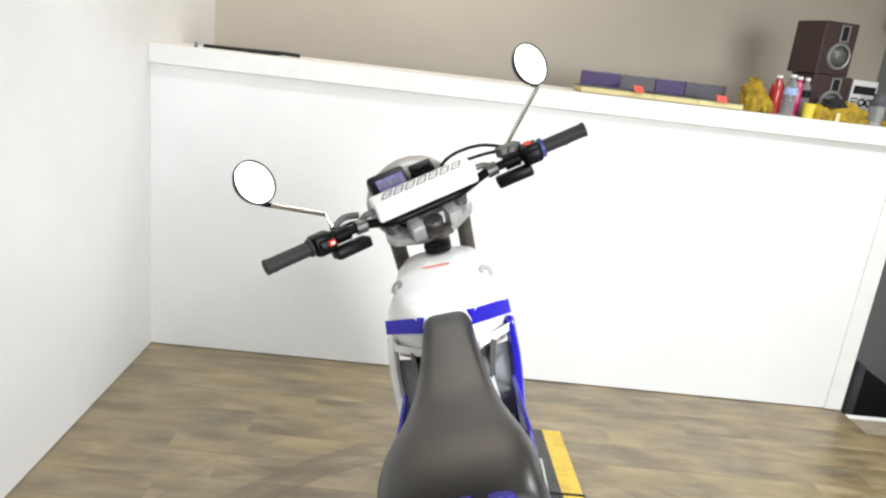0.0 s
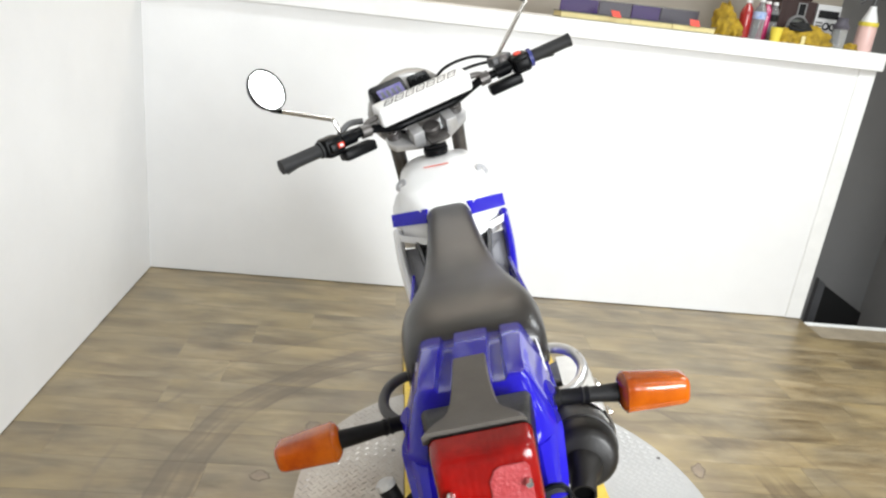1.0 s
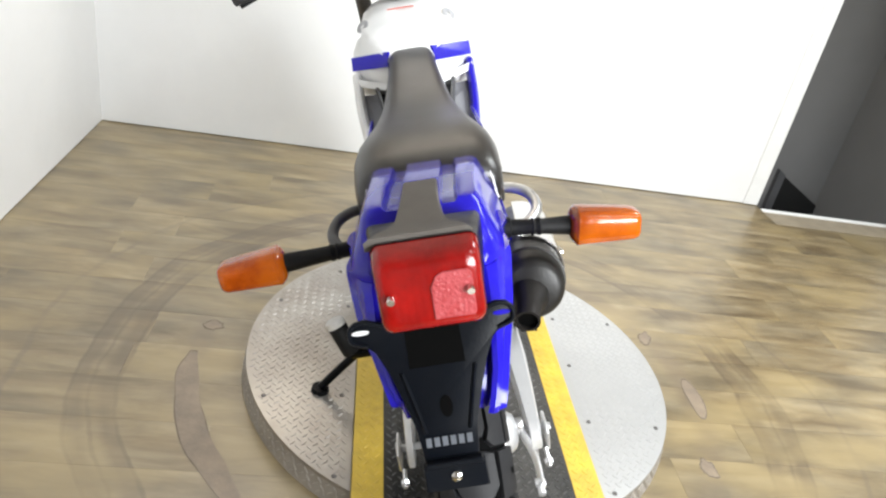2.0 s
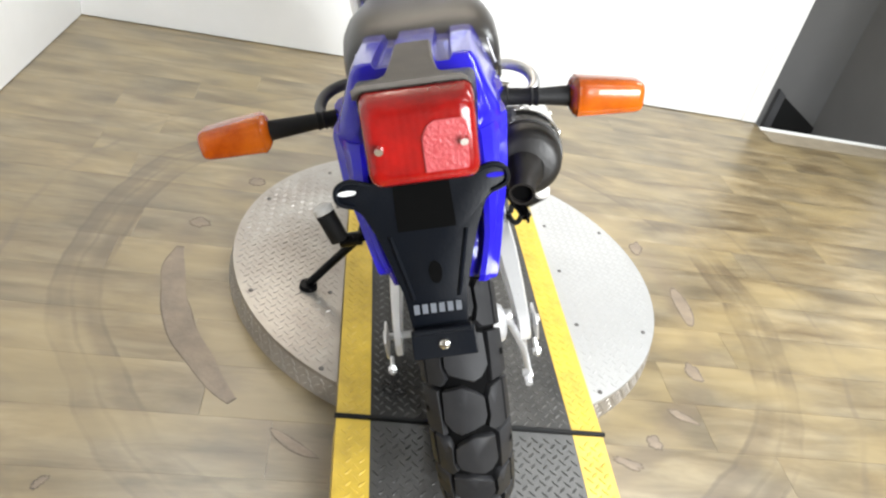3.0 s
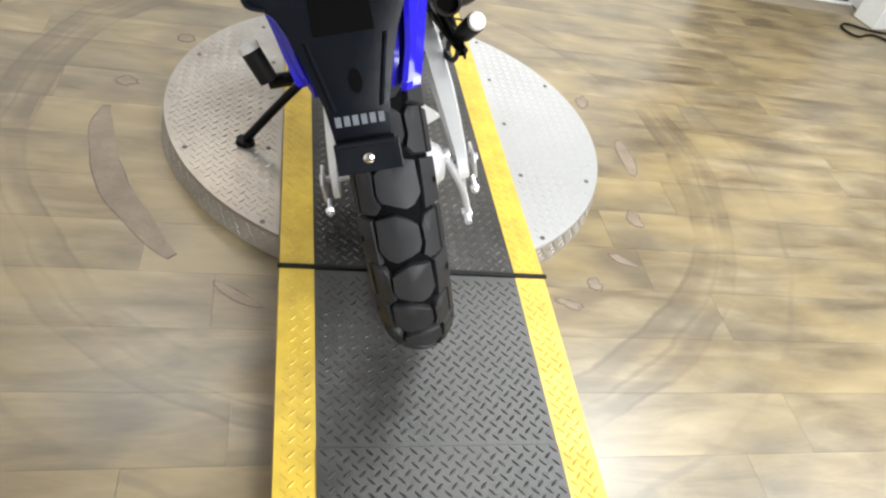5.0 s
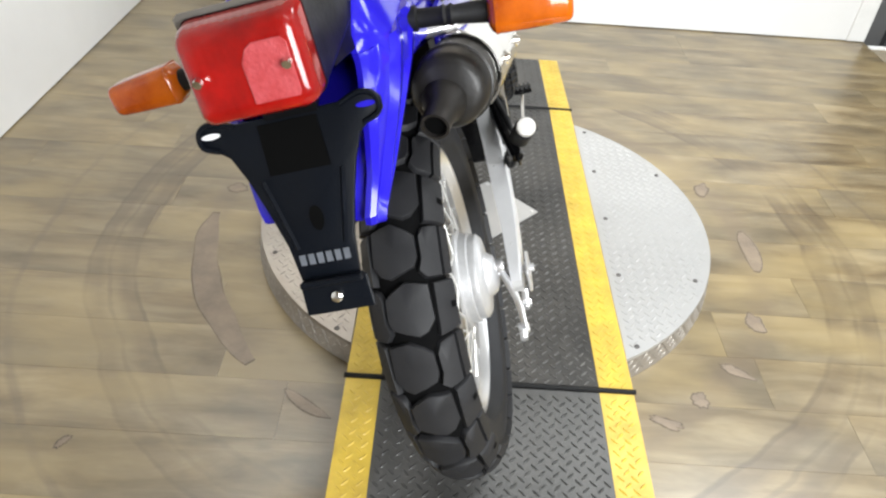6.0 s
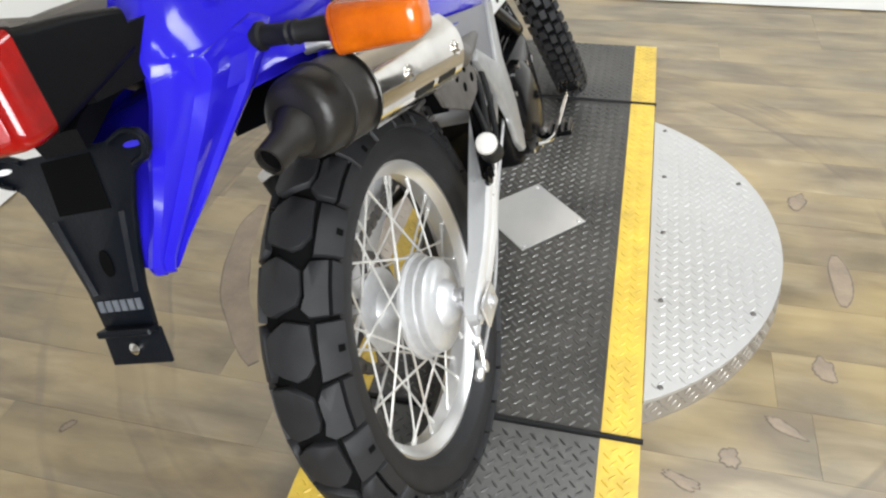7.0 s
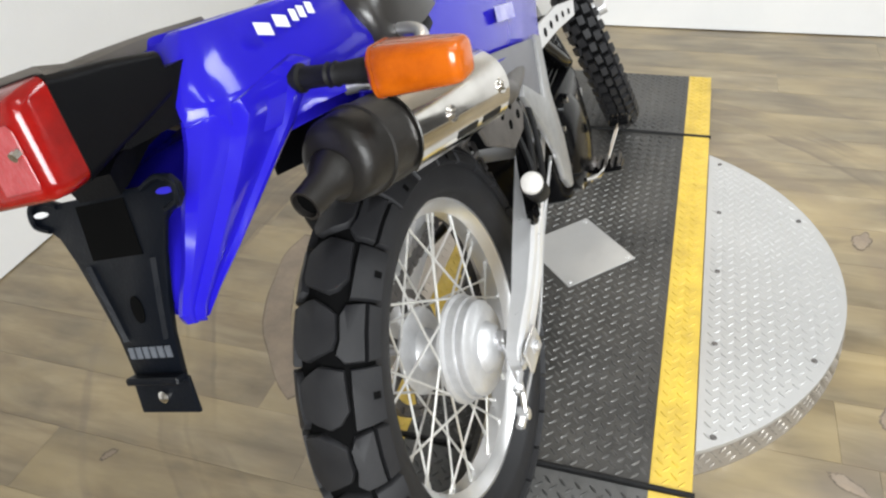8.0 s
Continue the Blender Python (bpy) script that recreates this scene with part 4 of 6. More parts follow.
# plate holder: sloping black plate with ears, a black sheet for its recess and a lower flap
PH = basis((-0.019, -0.300, 0.848), (1, 0, 0), (0, -0.062, -0.161)) @ Matrix.Diagonal((0.90, 1, 1, 1))
ph_right = [(0.036, -0.002), (0.060, -0.002), (0.082, -0.009), (0.096, -0.007), (0.104, 0.001), (0.104, 0.012), (0.096, 0.020), (0.084, 0.023), (0.074, 0.030), (0.062, 0.055), (0.050, 0.090), (0.039, 0.128), (0.034, 0.172)]
outline = ph_right + [(-x, y) for x, y in reversed(ph_right)]
holder = slab(outline, 0.006, PH, 0.0014, 2)
ph = bp("plate_holder", holder, M_HOLDER, "black plastic licence plate holder without a plate", angle=30)
# near-black sheets and discs carry the darkness of recesses and holes as colour
HOLE_SHADE = mat("hole_shade_black", (0.002, 0.002, 0.002), 0.9, spec=0.05)
part("recess", moved(slab([(-0.034, 0.004), (0.033, 0.004), (0.035, 0.054), (-0.035, 0.054)], 0.0012, Matrix.Translation((0, 0, -0.0012))), PH), HOLE_SHADE, ph, "black sheet standing for the shaded recess")
part("cable_hole_shade", moved(slab([(0.008 * math.cos(a), 0.103 + 0.013 * math.sin(a)) for a in (2 * math.pi * k / 20 for k in range(20))], 0.0012, Matrix.Translation((0.003, 0, -0.0012))), PH), HOLE_SHADE, ph, "black oval standing for the shaded cable hole")
for s in (-1, 1):
    part("holder_ridge", moved(loft([[Vector((s * (x + dx), v, -h)) for dx, h in ((-0.003, 0.0), (0.0, 0.0035), (0.003, 0.0))] for x, v in ((0.046, 0.058), (0.036, 0.098), (0.028, 0.132))]), PH), M_HOLDER, ph, "", True)
    # white and blue ovals coloured to fit what the camera sees through the slots
    part("ear_slot_oval", moved(slab([(s * (0.088 + 0.011 * math.cos(a)), 0.005 + 0.0028 * math.sin(a)) for a in (2 * math.pi * k / 16 for k in range(16))], 0.0012, Matrix.Translation((0, 0, -0.0011))), PH), M_DECAL if s < 0 else M_BLUE, ph, "coloured oval standing for the view through the ear's slot", False)
    part("ear_rim", moved(tube([(s * 0.060, 0.000, -0.001), (s * 0.084, -0.007, -0.002), (s * 0.100, -0.001, -0.002), (s * 0.100, 0.014, -0.002), (s * 0.082, 0.021, -0.001)], 0.0028, 6, 4), PH), M_HOLDER, ph, "", True)
for i in range(6):
    x = -0.026 + i * 0.0104
    letter = [box_bm(x - 0.0036, x + 0.0034, 0.1385, 0.1495, -0.0012, 0.0)]
    part("emblem_bar", moved(join(*letter), PH), M_GDECAL, ph, "grey printed emblem bar" if i == 0 else "", False)
FLAP = basis((-0.017, -0.362, 0.692), (1, 0, 0), (0, -0.014, -0.036))
flap = bp("reflector_flap", moved(slab([(-0.036, 0), (0.036, 0), (0.037, 0.036), (-0.037, 0.036)], 0.004, None, 0.0015), FLAP), M_HOLDER, "black lower flap with a bolt", smooth=False)
part("bolt", moved(lathe_x([(0, 0.006), (-0.003, 0.006), (-0.005, 0.003), (-0.005, 0)], (0, 0, 0), 14), FLAP @ Matrix.Translation((0, 0.019, 0)) @ pose(0, 0, 0, 0, 90, 0) @ pose(0, 0, 0, 0, 180, 0)), M_CHROME, flap, "bright bolt head", True)
part("flap_rib", moved(box_bm(-0.033, 0.033, -0.003, 0.004, -0.010, 0.004, 0.0015, 1), FLAP), M_HOLDER, flap, "", False)

# indicators
def indicator(base, tip, share, label):
    b, t = Vector(base), Vector(tip)
    d = (t - b).normalized()
    stem_end = b + d * (t - b).length * share
    st = bp("indicator_stem", lathe_along([(0, 0), (0, 0.014), (0.012, 0.0145), (0.014, 0.011), (0.040, 0.0105), (0.043, 0.0125), (0.046, 0.0105), (0.052, 0.0125), (0.055, 0.0105), ((stem_end - b).length, 0.0135), ((stem_end - b).length, 0)], b, stem_end, 20), M_BLACK, "black rubber indicator stem")
    L = (t - stem_end).length
    m = basis(stem_end, d, (0, -1, 0.15))

    def sec(x, hy, hz, r):
        pts = []
        for qy, qz, a0 in ((1, 1, 0), (-1, 1, 90), (-1, -1, 180), (1, -1, 270)):
            for k in range(5):
                a = radians(a0 + 90 * k / 4)
                pts.append(m @ Vector((x, qy * (hy - r) + r * math.cos(a), qz * (hz - r) + r * math.sin(a))))
        return pts

    body = bp("indicator", loft([sec(-0.004, 0.016, 0.015, 0.009), sec(0.0, 0.0225, 0.021, 0.012), sec(0.005, 0.0255, 0.0235, 0.013), sec(0.012, 0.0258, 0.0236, 0.013), sec(L * 0.6, 0.0245, 0.0215, 0.013), sec(L - 0.010, 0.0222, 0.0195, 0.011), sec(L - 0.004, 0.0205, 0.0180, 0.010), sec(L - 0.001, 0.0175, 0.0155, 0.009), sec(L, 0.014, 0.012, 0.007)]), M_AMBER, label, angle=50)
    part("lens_ring", loft([sec(0.004, 0.0262, 0.0242, 0.013), sec(0.0075, 0.0262, 0.0242, 0.013)]), M_AMBER, body, "", True)
    return body


indicator((0.086, -0.117, 0.846), (0.270, -0.122, 0.826), 0.52, "amber indicator with a rounded square lens")
indicator((-0.094, -0.085, 0.834), (-0.300, -0.100, 0.826), 0.58, "amber indicator with a rounded square lens")

# grab rails
for s in (-1, 1):
    bp("grab_rail", tube([(s * 0.095, 0.075, 0.812), (s * 0.128, 0.072, 0.810), (s * 0.152, 0.052, 0.805), (s * 0.156, 0.01, 0.800), (s * 0.132, -0.030, 0.798), (s * 0.090, -0.045, 0.800)], 0.0085, 12, 6), M_GPLASTIC if s < 0 else M_ALU, "curved tubular grab handle")

# side covers
for s in (-1, 1):
    cov = slab([(-0.02, 0.815), (0.10, 0.800), (0.30, 0.805), (0.52, 0.80), (0.62, 0.66), (0.545, 0.59), (0.30, 0.66), (0.10, 0.735), (-0.06, 0.77)], 0.008, basis((s * 0.098, 0, 0), (0, 1, 0), (0, 0, 1)), 0.002)
    for v in cov.verts:
        v.co.x += s * (0.018 * math.exp(-((v.co.y - 0.35) / 0.22) ** 2) + 0.012 * min(max((0.80 - v.co.z) / 0.15, 0), 1))
    sc = bp("side_cover", cov, M_BLUE, "glossy blue side cover", angle=30)
    low = slab([(0.255, 0.690), (0.535, 0.605), (0.515, 0.560), (0.395, 0.530), (0.30, 0.62)], 0.006, basis((s * (0.127 if s > 0 else 0.133), 0, 0), (0, 1, 0), (0, 0, 1)), 0.002)
    bp("lower_side_cover", low, M_LOWCOVER, "grey plastic lower side panel", angle=30)
    part("side_sticker", moved(box_bm(-0.045, 0.045, -0.012, 0.012, 0, 0.001), basis((s * 0.126, 0.415, 0.697), (0, s * 1.0, -s * 0.28), (0, 0.28, 1))), M_STICKER, sc, "pale worn sticker", False)
    # side emblem: slanted white strokes
    em = []
    def stroke(u, v, lu, lv, turn):
        v *= 0.8
        lv *= 0.8
        o = Vector((0, -0.122 + 1.2 * u + 0.35 * v, 0.897 + v - 0.16 * u))
        return moved(box_bm(-lu / 2, lu / 2, -lv / 2, lv / 2, 0, 0.0012), basis((s * 0.1, o.y, o.z), (0, 1, -0.2), (0, 0.2, 1)) @ pose(0, 0, 0, 0, 0, turn))
    for u, lu in ((0.0, 0.020), (0.024, 0.018), (0.0425, 0.008), (0.054, 0.009), (0.067, 0.009)):
        em.append([stroke(u, 0.004, lu, 0.015, -14)])
    for glyph in em:
        bm = join(*glyph)
        for v in bm.verts:
            k = min(max((0.925 - v.co.z) / 0.085, 0), 1)
            v.co.x = s * (0.0765 + 0.0255 * k + 0.0016) + (v.co.x - s * 0.1)
        part("side_emblem", bm, M_DECAL, sc, "plain white emblem bar", False)

# tank
def body_ring(y, hw_top, hw, z_top, z_mid, z_low, hw_low, n=6):
    half = []
    for k in range(n + 1):
        a = math.pi / 2 * k / n
        half.append((hw_top * math.sin(a) ** 0.9 + (hw - hw_top) * max(0, (k - n + 2) / 2) * 0.35, z_mid + (z_top - z_mid) * max(math.cos(a), 0) ** 0.20))
    half += [(hw, z_mid - 0.01), (hw * 0.98, (z_mid + z_low) / 2), (hw_low, z_low)]
    left = [(-x, z) for x, z in reversed(half[1:])]
    return [Vector((x, y, z)) for x, z in half + left]


tank = loft([body_ring(*r) for r in (
    (0.612, 0.050, 0.058, 0.900, 0.870, 0.82, 0.050), (0.636, 0.066, 0.084, 0.925, 0.878, 0.815, 0.075), (0.668, 0.092, 0.114, 0.945, 0.884, 0.81, 0.100), (0.706, 0.102, 0.133, 0.953, 0.888, 0.80, 0.122), (0.760, 0.102, 0.134, 0.965, 0.900, 0.80, 0.124), (0.820, 0.096, 0.124, 0.977, 0.912, 0.82, 0.112),
    (0.870, 0.082, 0.104, 0.982, 0.918, 0.84, 0.090), (0.900, 0.055, 0.078, 0.968, 0.918, 0.86, 0.066), (0.912, 0.040, 0.055, 0.950, 0.915, 0.88, 0.045))])
tk = bp("fuel_tank", tank, M_WPLASTIC, "glossy white fuel tank", angle=60)
part("filler_cap", join(moved(lathe_x([(0, 0), (0.0, 0.030), (-0.014, 0.032), (-0.020, 0.026), (-0.022, 0)], (0, 0, 0), 28), Matrix.Translation((0, 0.856, 0.982)) @ pose(0, 0, 0, 0, 90, 0)), box_bm(-0.03, 0.03, 0.849, 0.863, 0.990, 1.006, 0.003)), M_BPLASTIC, tk, "black filler cap", True)
part("warning_label", moved(box_bm(-0.031, 0.031, -0.002, 0.002, 0, 0.001), basis((-0.008, 0.778, 0.9705), (1, 0, 0), (0, 1, 0.18))), mat("red_print", (0.7, 0.08, 0.03), 0.5, vary=0.2), tk, "thin red printed line", False)
for s in (-1, 1):
    part("round_emblem", moved(lathe_x([(0, 0.006), (0.0012, 0.006), (0.0012, 0.012), (0.0012, 0.016), (0, 0.017)], (0, 0, 0), 24), Matrix.Translation((s * 0.1005, 0.742, 0.9485)) @ pose(0, 0, 0, 0, -46 if s > 0 else 180 + 46, -s * 40)), M_ROUND, tk, "round grey emblem", True)
# shrouds beside the front of the seat
for s in (-1, 1):
    def strip(pts, th=0.006):
        rings = []
        for (x, y, z, w) in pts:
            rings.append([Vector((s * (x - w), y, z + 0.002)), Vector((s * x, y + 0.004, z)), Vector((s * (x + 0.001), y + 0.004, z - th)), Vector((s * (x - w), y, z - th))])
        return loft(rings)
    def sheet(a, bb, c, d, th=0.005):
        n = (Vector(bb) - Vector(a)).cross(Vector(d) - Vector(a)).normalized() * th
        q = [Vector(p) for p in (a, bb, c, d)]
        ring = [Vector((s * p.x, p.y, p.z)) for p in q]
        n = Vector((s * n.x, n.y, n.z))
        return loft([ring, [p + n for p in ring]])
    bp("tank_band", sheet((0.048, 0.620, 0.914), (0.136, 0.692, 0.894), (0.137, 0.676, 0.868), (0.054, 0.608, 0.884)), M_BLUE, "blue band across the rear of the tank", smooth=False)
    bp("tank_stripe", sheet((0.058, 0.612, 0.846), (0.137, 0.668, 0.852), (0.138, 0.660, 0.838), (0.060, 0.604, 0.832)), M_WPLASTIC, "white diagonal strip below the band", smooth=False)
    bp("shroud_rail", tube([(s * 0.130, 0.690, 0.845), (s * 0.128, 0.620, 0.79), (s * 0.116, 0.53, 0.73), (s * 0.106, 0.44, 0.69)], 0.023, 10, 5, 0.5), M_BLUE if s > 0 else M_WPLASTIC, "shroud edge running down to the side cover")
    bp("shroud_panel", loft([[Vector((s * x, y, z)) for x, y, z in ring] for ring in (((0.066, 0.52, 0.80), (0.072, 0.52, 0.80), (0.072, 0.50, 0.70), (0.066, 0.50, 0.70)), ((0.088, 0.66, 0.85), (0.094, 0.66, 0.85), (0.094, 0.66, 0.70), (0.088, 0.66, 0.70)))]), M_GPLASTIC, "dark inner panel", smooth=False)
    infill = [[Vector((s * x, y, z)) for x, y, z in ring] for ring in (
        ((0.050, 0.615, 0.822), (0.122, 0.655, 0.815), (0.122, 0.655, 0.808), (0.050, 0.615, 0.815)),
        ((0.056, 0.540, 0.798), (0.114, 0.550, 0.748), (0.114, 0.550, 0.741), (0.056, 0.540, 0.791)),
        ((0.062, 0.460, 0.785), (0.102, 0.455, 0.712), (0.102, 0.455, 0.705), (0.062, 0.460, 0.778)),
        ((0.072, 0.360, 0.780), (0.098, 0.340, 0.745), (0.098, 0.340, 0.738), (0.072, 0.360, 0.773)))]
    bp("shroud_infill", loft(infill), M_LOWCOVER, "grey plastic panel beside the seat", smooth=False)
    bp("frame_rail", tube([(s * 0.060, 0.10, 0.79), (s * 0.072, 0.34, 0.775), (s * 0.066, 0.52, 0.79), (s * 0.05, 0.70, 0.81)], 0.012, 10, 4), M_WPLASTIC, "white frame tube beside the seat")

# muffler
MA, MB = Vector((0.116, -0.161, 0.769)), Vector((0.146, 0.177, 0.680))
LM = (MB - MA).length
bp("muffler", lathe_along([(0.0, 0), (0.0, 0.032), (0.004, 0.040), (0.012, 0.0445), (0.040, 0.0465), (0.041, 0.049), (0.047, 0.049), (0.048, 0.047), (0.090, 0.048), (LM - 0.03, 0.047), (LM - 0.008, 0.038), (LM, 0.028), (LM, 0)], MA, MB, 48), M_MUFF, "matt black exhaust muffler")
ax = (MB - MA).normalized()
tip0, tip1 = MA + Vector((-0.006, 0, -0.010)) + ax * 0.004, MA + Vector((-0.016, -0.048, -0.014))
tipd = (tip1 - tip0).length
mt_ = tip1 + (tip0 - tip1).normalized() * 0.006
# black disc painted for the shade inside the outlet
bp("outlet_mouth_disc", lathe_along([(0, 0), (0, 0.0133)], mt_, mt_ + (tip1 - tip0).normalized() * 0.01, 20), HOLE_SHADE, "black disc standing for the dark inside of the outlet")
bp("muffler_tip", lathe_along([(0, 0.028), (0.012, 0.025), (0.022, 0.018), (tipd, 0.0165), (tipd, 0.0135), (0.015, 0.0135), (0.014, 0)], tip0, tip1, 28), M_MUFF, "black tapered outlet")
# heat shield: an open shell round the outer side
rings = []
side = Vector((1, 0, 0))
side = (side - ax * side.dot(ax)).normalized()
upv = side.cross(ax) * -1
if upv.z < 0:
    upv = -upv
for k in range(13):
    u = 0.088 + (LM - 0.115) * k / 12
    ring = []
    for r in (0.0530, 0.0508):
        arc = []
        for j in range(15):
            a = radians(-52 + 150 * j / 14)
            arc.append(MA + ax * u + (side * math.cos(a) + upv * math.sin(a)) * r)
        ring += arc if r == 0.0530 else arc[::-1]
    rings.append(ring)
sh = bp("heat_shield", loft(rings), M_CHROME, "polished steel heat shield", angle=40)
for u in (0.16, 0.30):
    q = MA + ax * u + side * 0.0535
    part("shield_bolt", lathe_along([(0, 0), (0, 0.010), (0.003, 0.0095), (0.003, 0.006), (0.007, 0.005), (0.007, 0)], q - side * 0.002, q + side * 0.01, 20), M_CHROME, sh, "", True)
# black strips on the shell stand in for the dark of open slots
for u in (0.20, 0.27):
    a = radians(-32)
    d = side * math.cos(a) + upv * math.sin(a)
    part("shield_slot_strip", moved(box_bm(-0.026, 0.026, -0.0045, 0.0045, -0.0005, 0.0006), basis(MA + ax * u + d * 0.0532, ax, d.cross(ax))), M_BLACK, sh, "black strip standing for a shaded cooling slot", False)
bp("exhaust_pipe", tube([MB - ax * 0.02, (0.150, 0.22, 0.645), (0.130, 0.30, 0.615), (0.11, 0.42, 0.60), (0.095, 0.60, 0.58)], 0.021, 14, 5), M_STEEL, "dark exhaust pipe")
GUARD = basis((0.150, 0, 0), (0, 1, 0), (0, 0, 1))
pg = bp("pipe_guard", slab([(0.085, 0.690), (0.160, 0.700), (0.215, 0.668), (0.275, 0.590), (0.250, 0.568), (0.194, 0.566), (0.110, 0.620)], 0.006, GUARD, 0.002), M_STEEL, "perforated dark pipe guard", smooth=False)
# black discs laid on the guard and heat plate in place of holes
for yy, zz in ((0.185, 0.672), (0.205, 0.648), (0.225, 0.622), (0.245, 0.596), (0.165, 0.650), (0.185, 0.626), (0.205, 0.600)):
    part("guard_hole_disc", moved(cyl((0, 0, 0.0055), (0, 0, 0.0066), 0.0072, segs=12), GUARD @ Matrix.Translation((yy, zz, 0))), HOLE_SHADE, pg, "black disc standing for a hole in the pipe guard", False)
for k, (yy, zz) in enumerate(((0.600, 0.585), (0.650, 0.580), (0.700, 0.573), (0.750, 0.562), (0.800, 0.549))):
    bp("plate_hole_disc", cyl((0.123, yy, zz), (0.1252, yy, zz), 0.0085 - 0.0006 * k, segs=12), HOLE_SHADE, "black disc standing for a drilled hole in the heat plate")
for line in (((0.118, 0.34, 0.60), (0.142, 0.30, 0.55), (0.146, 0.25, 0.48), (0.138, 0.24, 0.43)), ((0.112, 0.40, 0.62), (0.136, 0.35, 0.54), (0.142, 0.31, 0.47), (0.130, 0.30, 0.42)), ((0.120, 0.30, 0.56), (0.150, 0.24, 0.50), (0.152, 0.19, 0.46), (0.140, 0.20, 0.43), (0.130, 0.26, 0.42)), ((0.09, 0.46, 0.60), (0.125, 0.43, 0.52), (0.130, 0.42, 0.44), (0.115, 0.46, 0.36))):
    bp("hose", tube(line, 0.0052, 8, 6), M_BLACK, "black hose beside the frame")
bp("muffler_bracket", tube([(0.10, 0.02, 0.79), (0.12, 0.04, 0.76), (0.14, 0.05, 0.735)], 0.008, 8, 3), M_STEEL)
# unseen air box added to fill the gap above the muffler with dark
bp("airbox", loft([arch(y, hw, z0, z1, 12, 0.4) for y, hw, z0, z1 in ((0.10, 0.070, 0.70, 0.785), (0.16, 0.078, 0.62, 0.785), (0.30, 0.080, 0.56, 0.785), (0.46, 0.070, 0.54, 0.79))]), M_BPLASTIC, "black air box added to darken the gap under the seat")
bp("mud_guard", slab([(-0.02, 0.785), (0.141, 0.785), (0.141, 0.735), (0.113, 0.694), (0.03, 0.690), (-0.041, 0.711)], 0.004, basis((-0.062, 0, 0), (0, 1, 0), (0, 0, 1)), 0.001), M_BPLASTIC, "black inner splash guard", smooth=False)
bp("inner_fender", loft([[Vector((x * 0.8, 0.02 + 0.375 * math.sin(radians(a)), 0.335 + 0.36 * math.cos(radians(a)) * 1.12)) for x in (-0.06, -0.03, 0, 0.03, 0.06)] + [Vector((x * 0.8, 0.02 + 0.381 * math.sin(radians(a)), 0.335 + 0.366 * math.cos(radians(a)) * 1.12)) for x in (0.06, 0.03, 0, -0.03, -0.06)] for a in (8, 20, 32, 44, 56, 68)]), M_BPLASTIC, "black inner fender")
bp("shock", join(cyl((0.0, 0.34, 0.42), (0.0, 0.26, 0.76), 0.022, segs=16), tube([(0.034 * math.cos(k * 0.9), 0.34 - 0.08 * k / 56 + 0.034 * math.sin(k * 0.9), 0.43 + 0.30 * k / 56) for k in range(57)], 0.005, 6, 1)), M_STEEL, "shock absorber with coil spring")

# footpegs, hangers and stand
for s in (-1, 1):
    hang = join(tube([(s * 0.090, 0.36, 0.60), (s * 0.118, 0.33, 0.56), (s * 0.135, 0.25, 0.50), (s * 0.158, 0.165, 0.466)], 0.011, 8, 4), tube([(s * 0.10, 0.46, 0.47), (s * 0.130, 0.30, 0.46), (s * 0.158, 0.165, 0.466)], 0.009, 8, 4), tube([(s * 0.158, 0.165, 0.466), (s * (0.162 if s > 0 else 0.20), 0.165, 0.466)], 0.014, 10, 2))
    bp("peg_hanger", hang, M_ENGINE, "tubular passenger peg hanger")
    p0, p1 = (Vector((0.166, 0.196, 0.486)), Vector((0.182, 0.142, 0.534))) if s > 0 else (Vector((-0.196, 0.148, 0.478)), Vector((-0.215, 0.164, 0.532)))
    peg = bp("passenger_peg", cyl(p0, p1, 0.0175, 0.0185, 16, True, 0.003), M_BLACK, "black rubber folded passenger peg")
    part("peg_cap", lathe_along([(0, 0), (0, 0.0185), (0.006, 0.0195), (0.012, 0.018), (0.016, 0.012), (0.018, 0)], p1 + (p1 - p0) * 0.01, p1 + (p1 - p0), 20) if s < 0 else lathe_along([(0, 0), (0, 0.0160), (0.004, 0.0168), (0.009, 0.0150), (0.012, 0.009), (0.013, 0)], p1 + (p1 - p0) * 0.01, p1 + (p1 - p0), 20), M_PEGCAP, peg, "pale round peg end", True)
    # rider's bracket plate and peg
    bp("bracket_plate", slab([(0.490, 0.625), (0.510, 0.610), (0.478, 0.520), (0.478, 0.430), (0.462, 0.372), (0.446, 0.340), (0.428, 0.344), (0.412, 0.372), (0.412, 0.430), (0.386, 0.495), (0.340, 0.580), (0.355, 0.595), (0.436, 0.530)], 0.012, basis((s * 0.128, 0, 0), (0, 1, 0), (0, 0, 1)), 0.003), M_BRACKET, "aluminium frame bracket", angle=25)
    rp = bp("rider_peg", box_bm(min(s * 0.125, s * 0.190), max(s * 0.125, s * 0.190), 0.622, 0.662, 0.248, 0.262, 0.003), M_ENGINE, "serrated dark steel foot peg", smooth=False)
    for k in range(5):
        part("peg_tooth", box_bm(s * (0.130 + 0.014 * k) - 0.002, s * (0.130 + 0.014 * k) + 0.002, 0.620, 0.664, 0.262, 0.270), M_STEEL, rp)
    bp("peg_mount", tube([(s * 0.08, 0.60, 0.30), (s * 0.11, 0.63, 0.27), (s * 0.14, 0.642, 0.256)], 0.012, 8, 3), M_STEEL)
bp("brake_pedal", tube([(0.14, 0.52, 0.30), (0.155, 0.60, 0.265), (0.160, 0.72, 0.262), (0.165, 0.80, 0.268)], 0.0042, 8, 4), M_CHROME, "bright bent brake pedal")
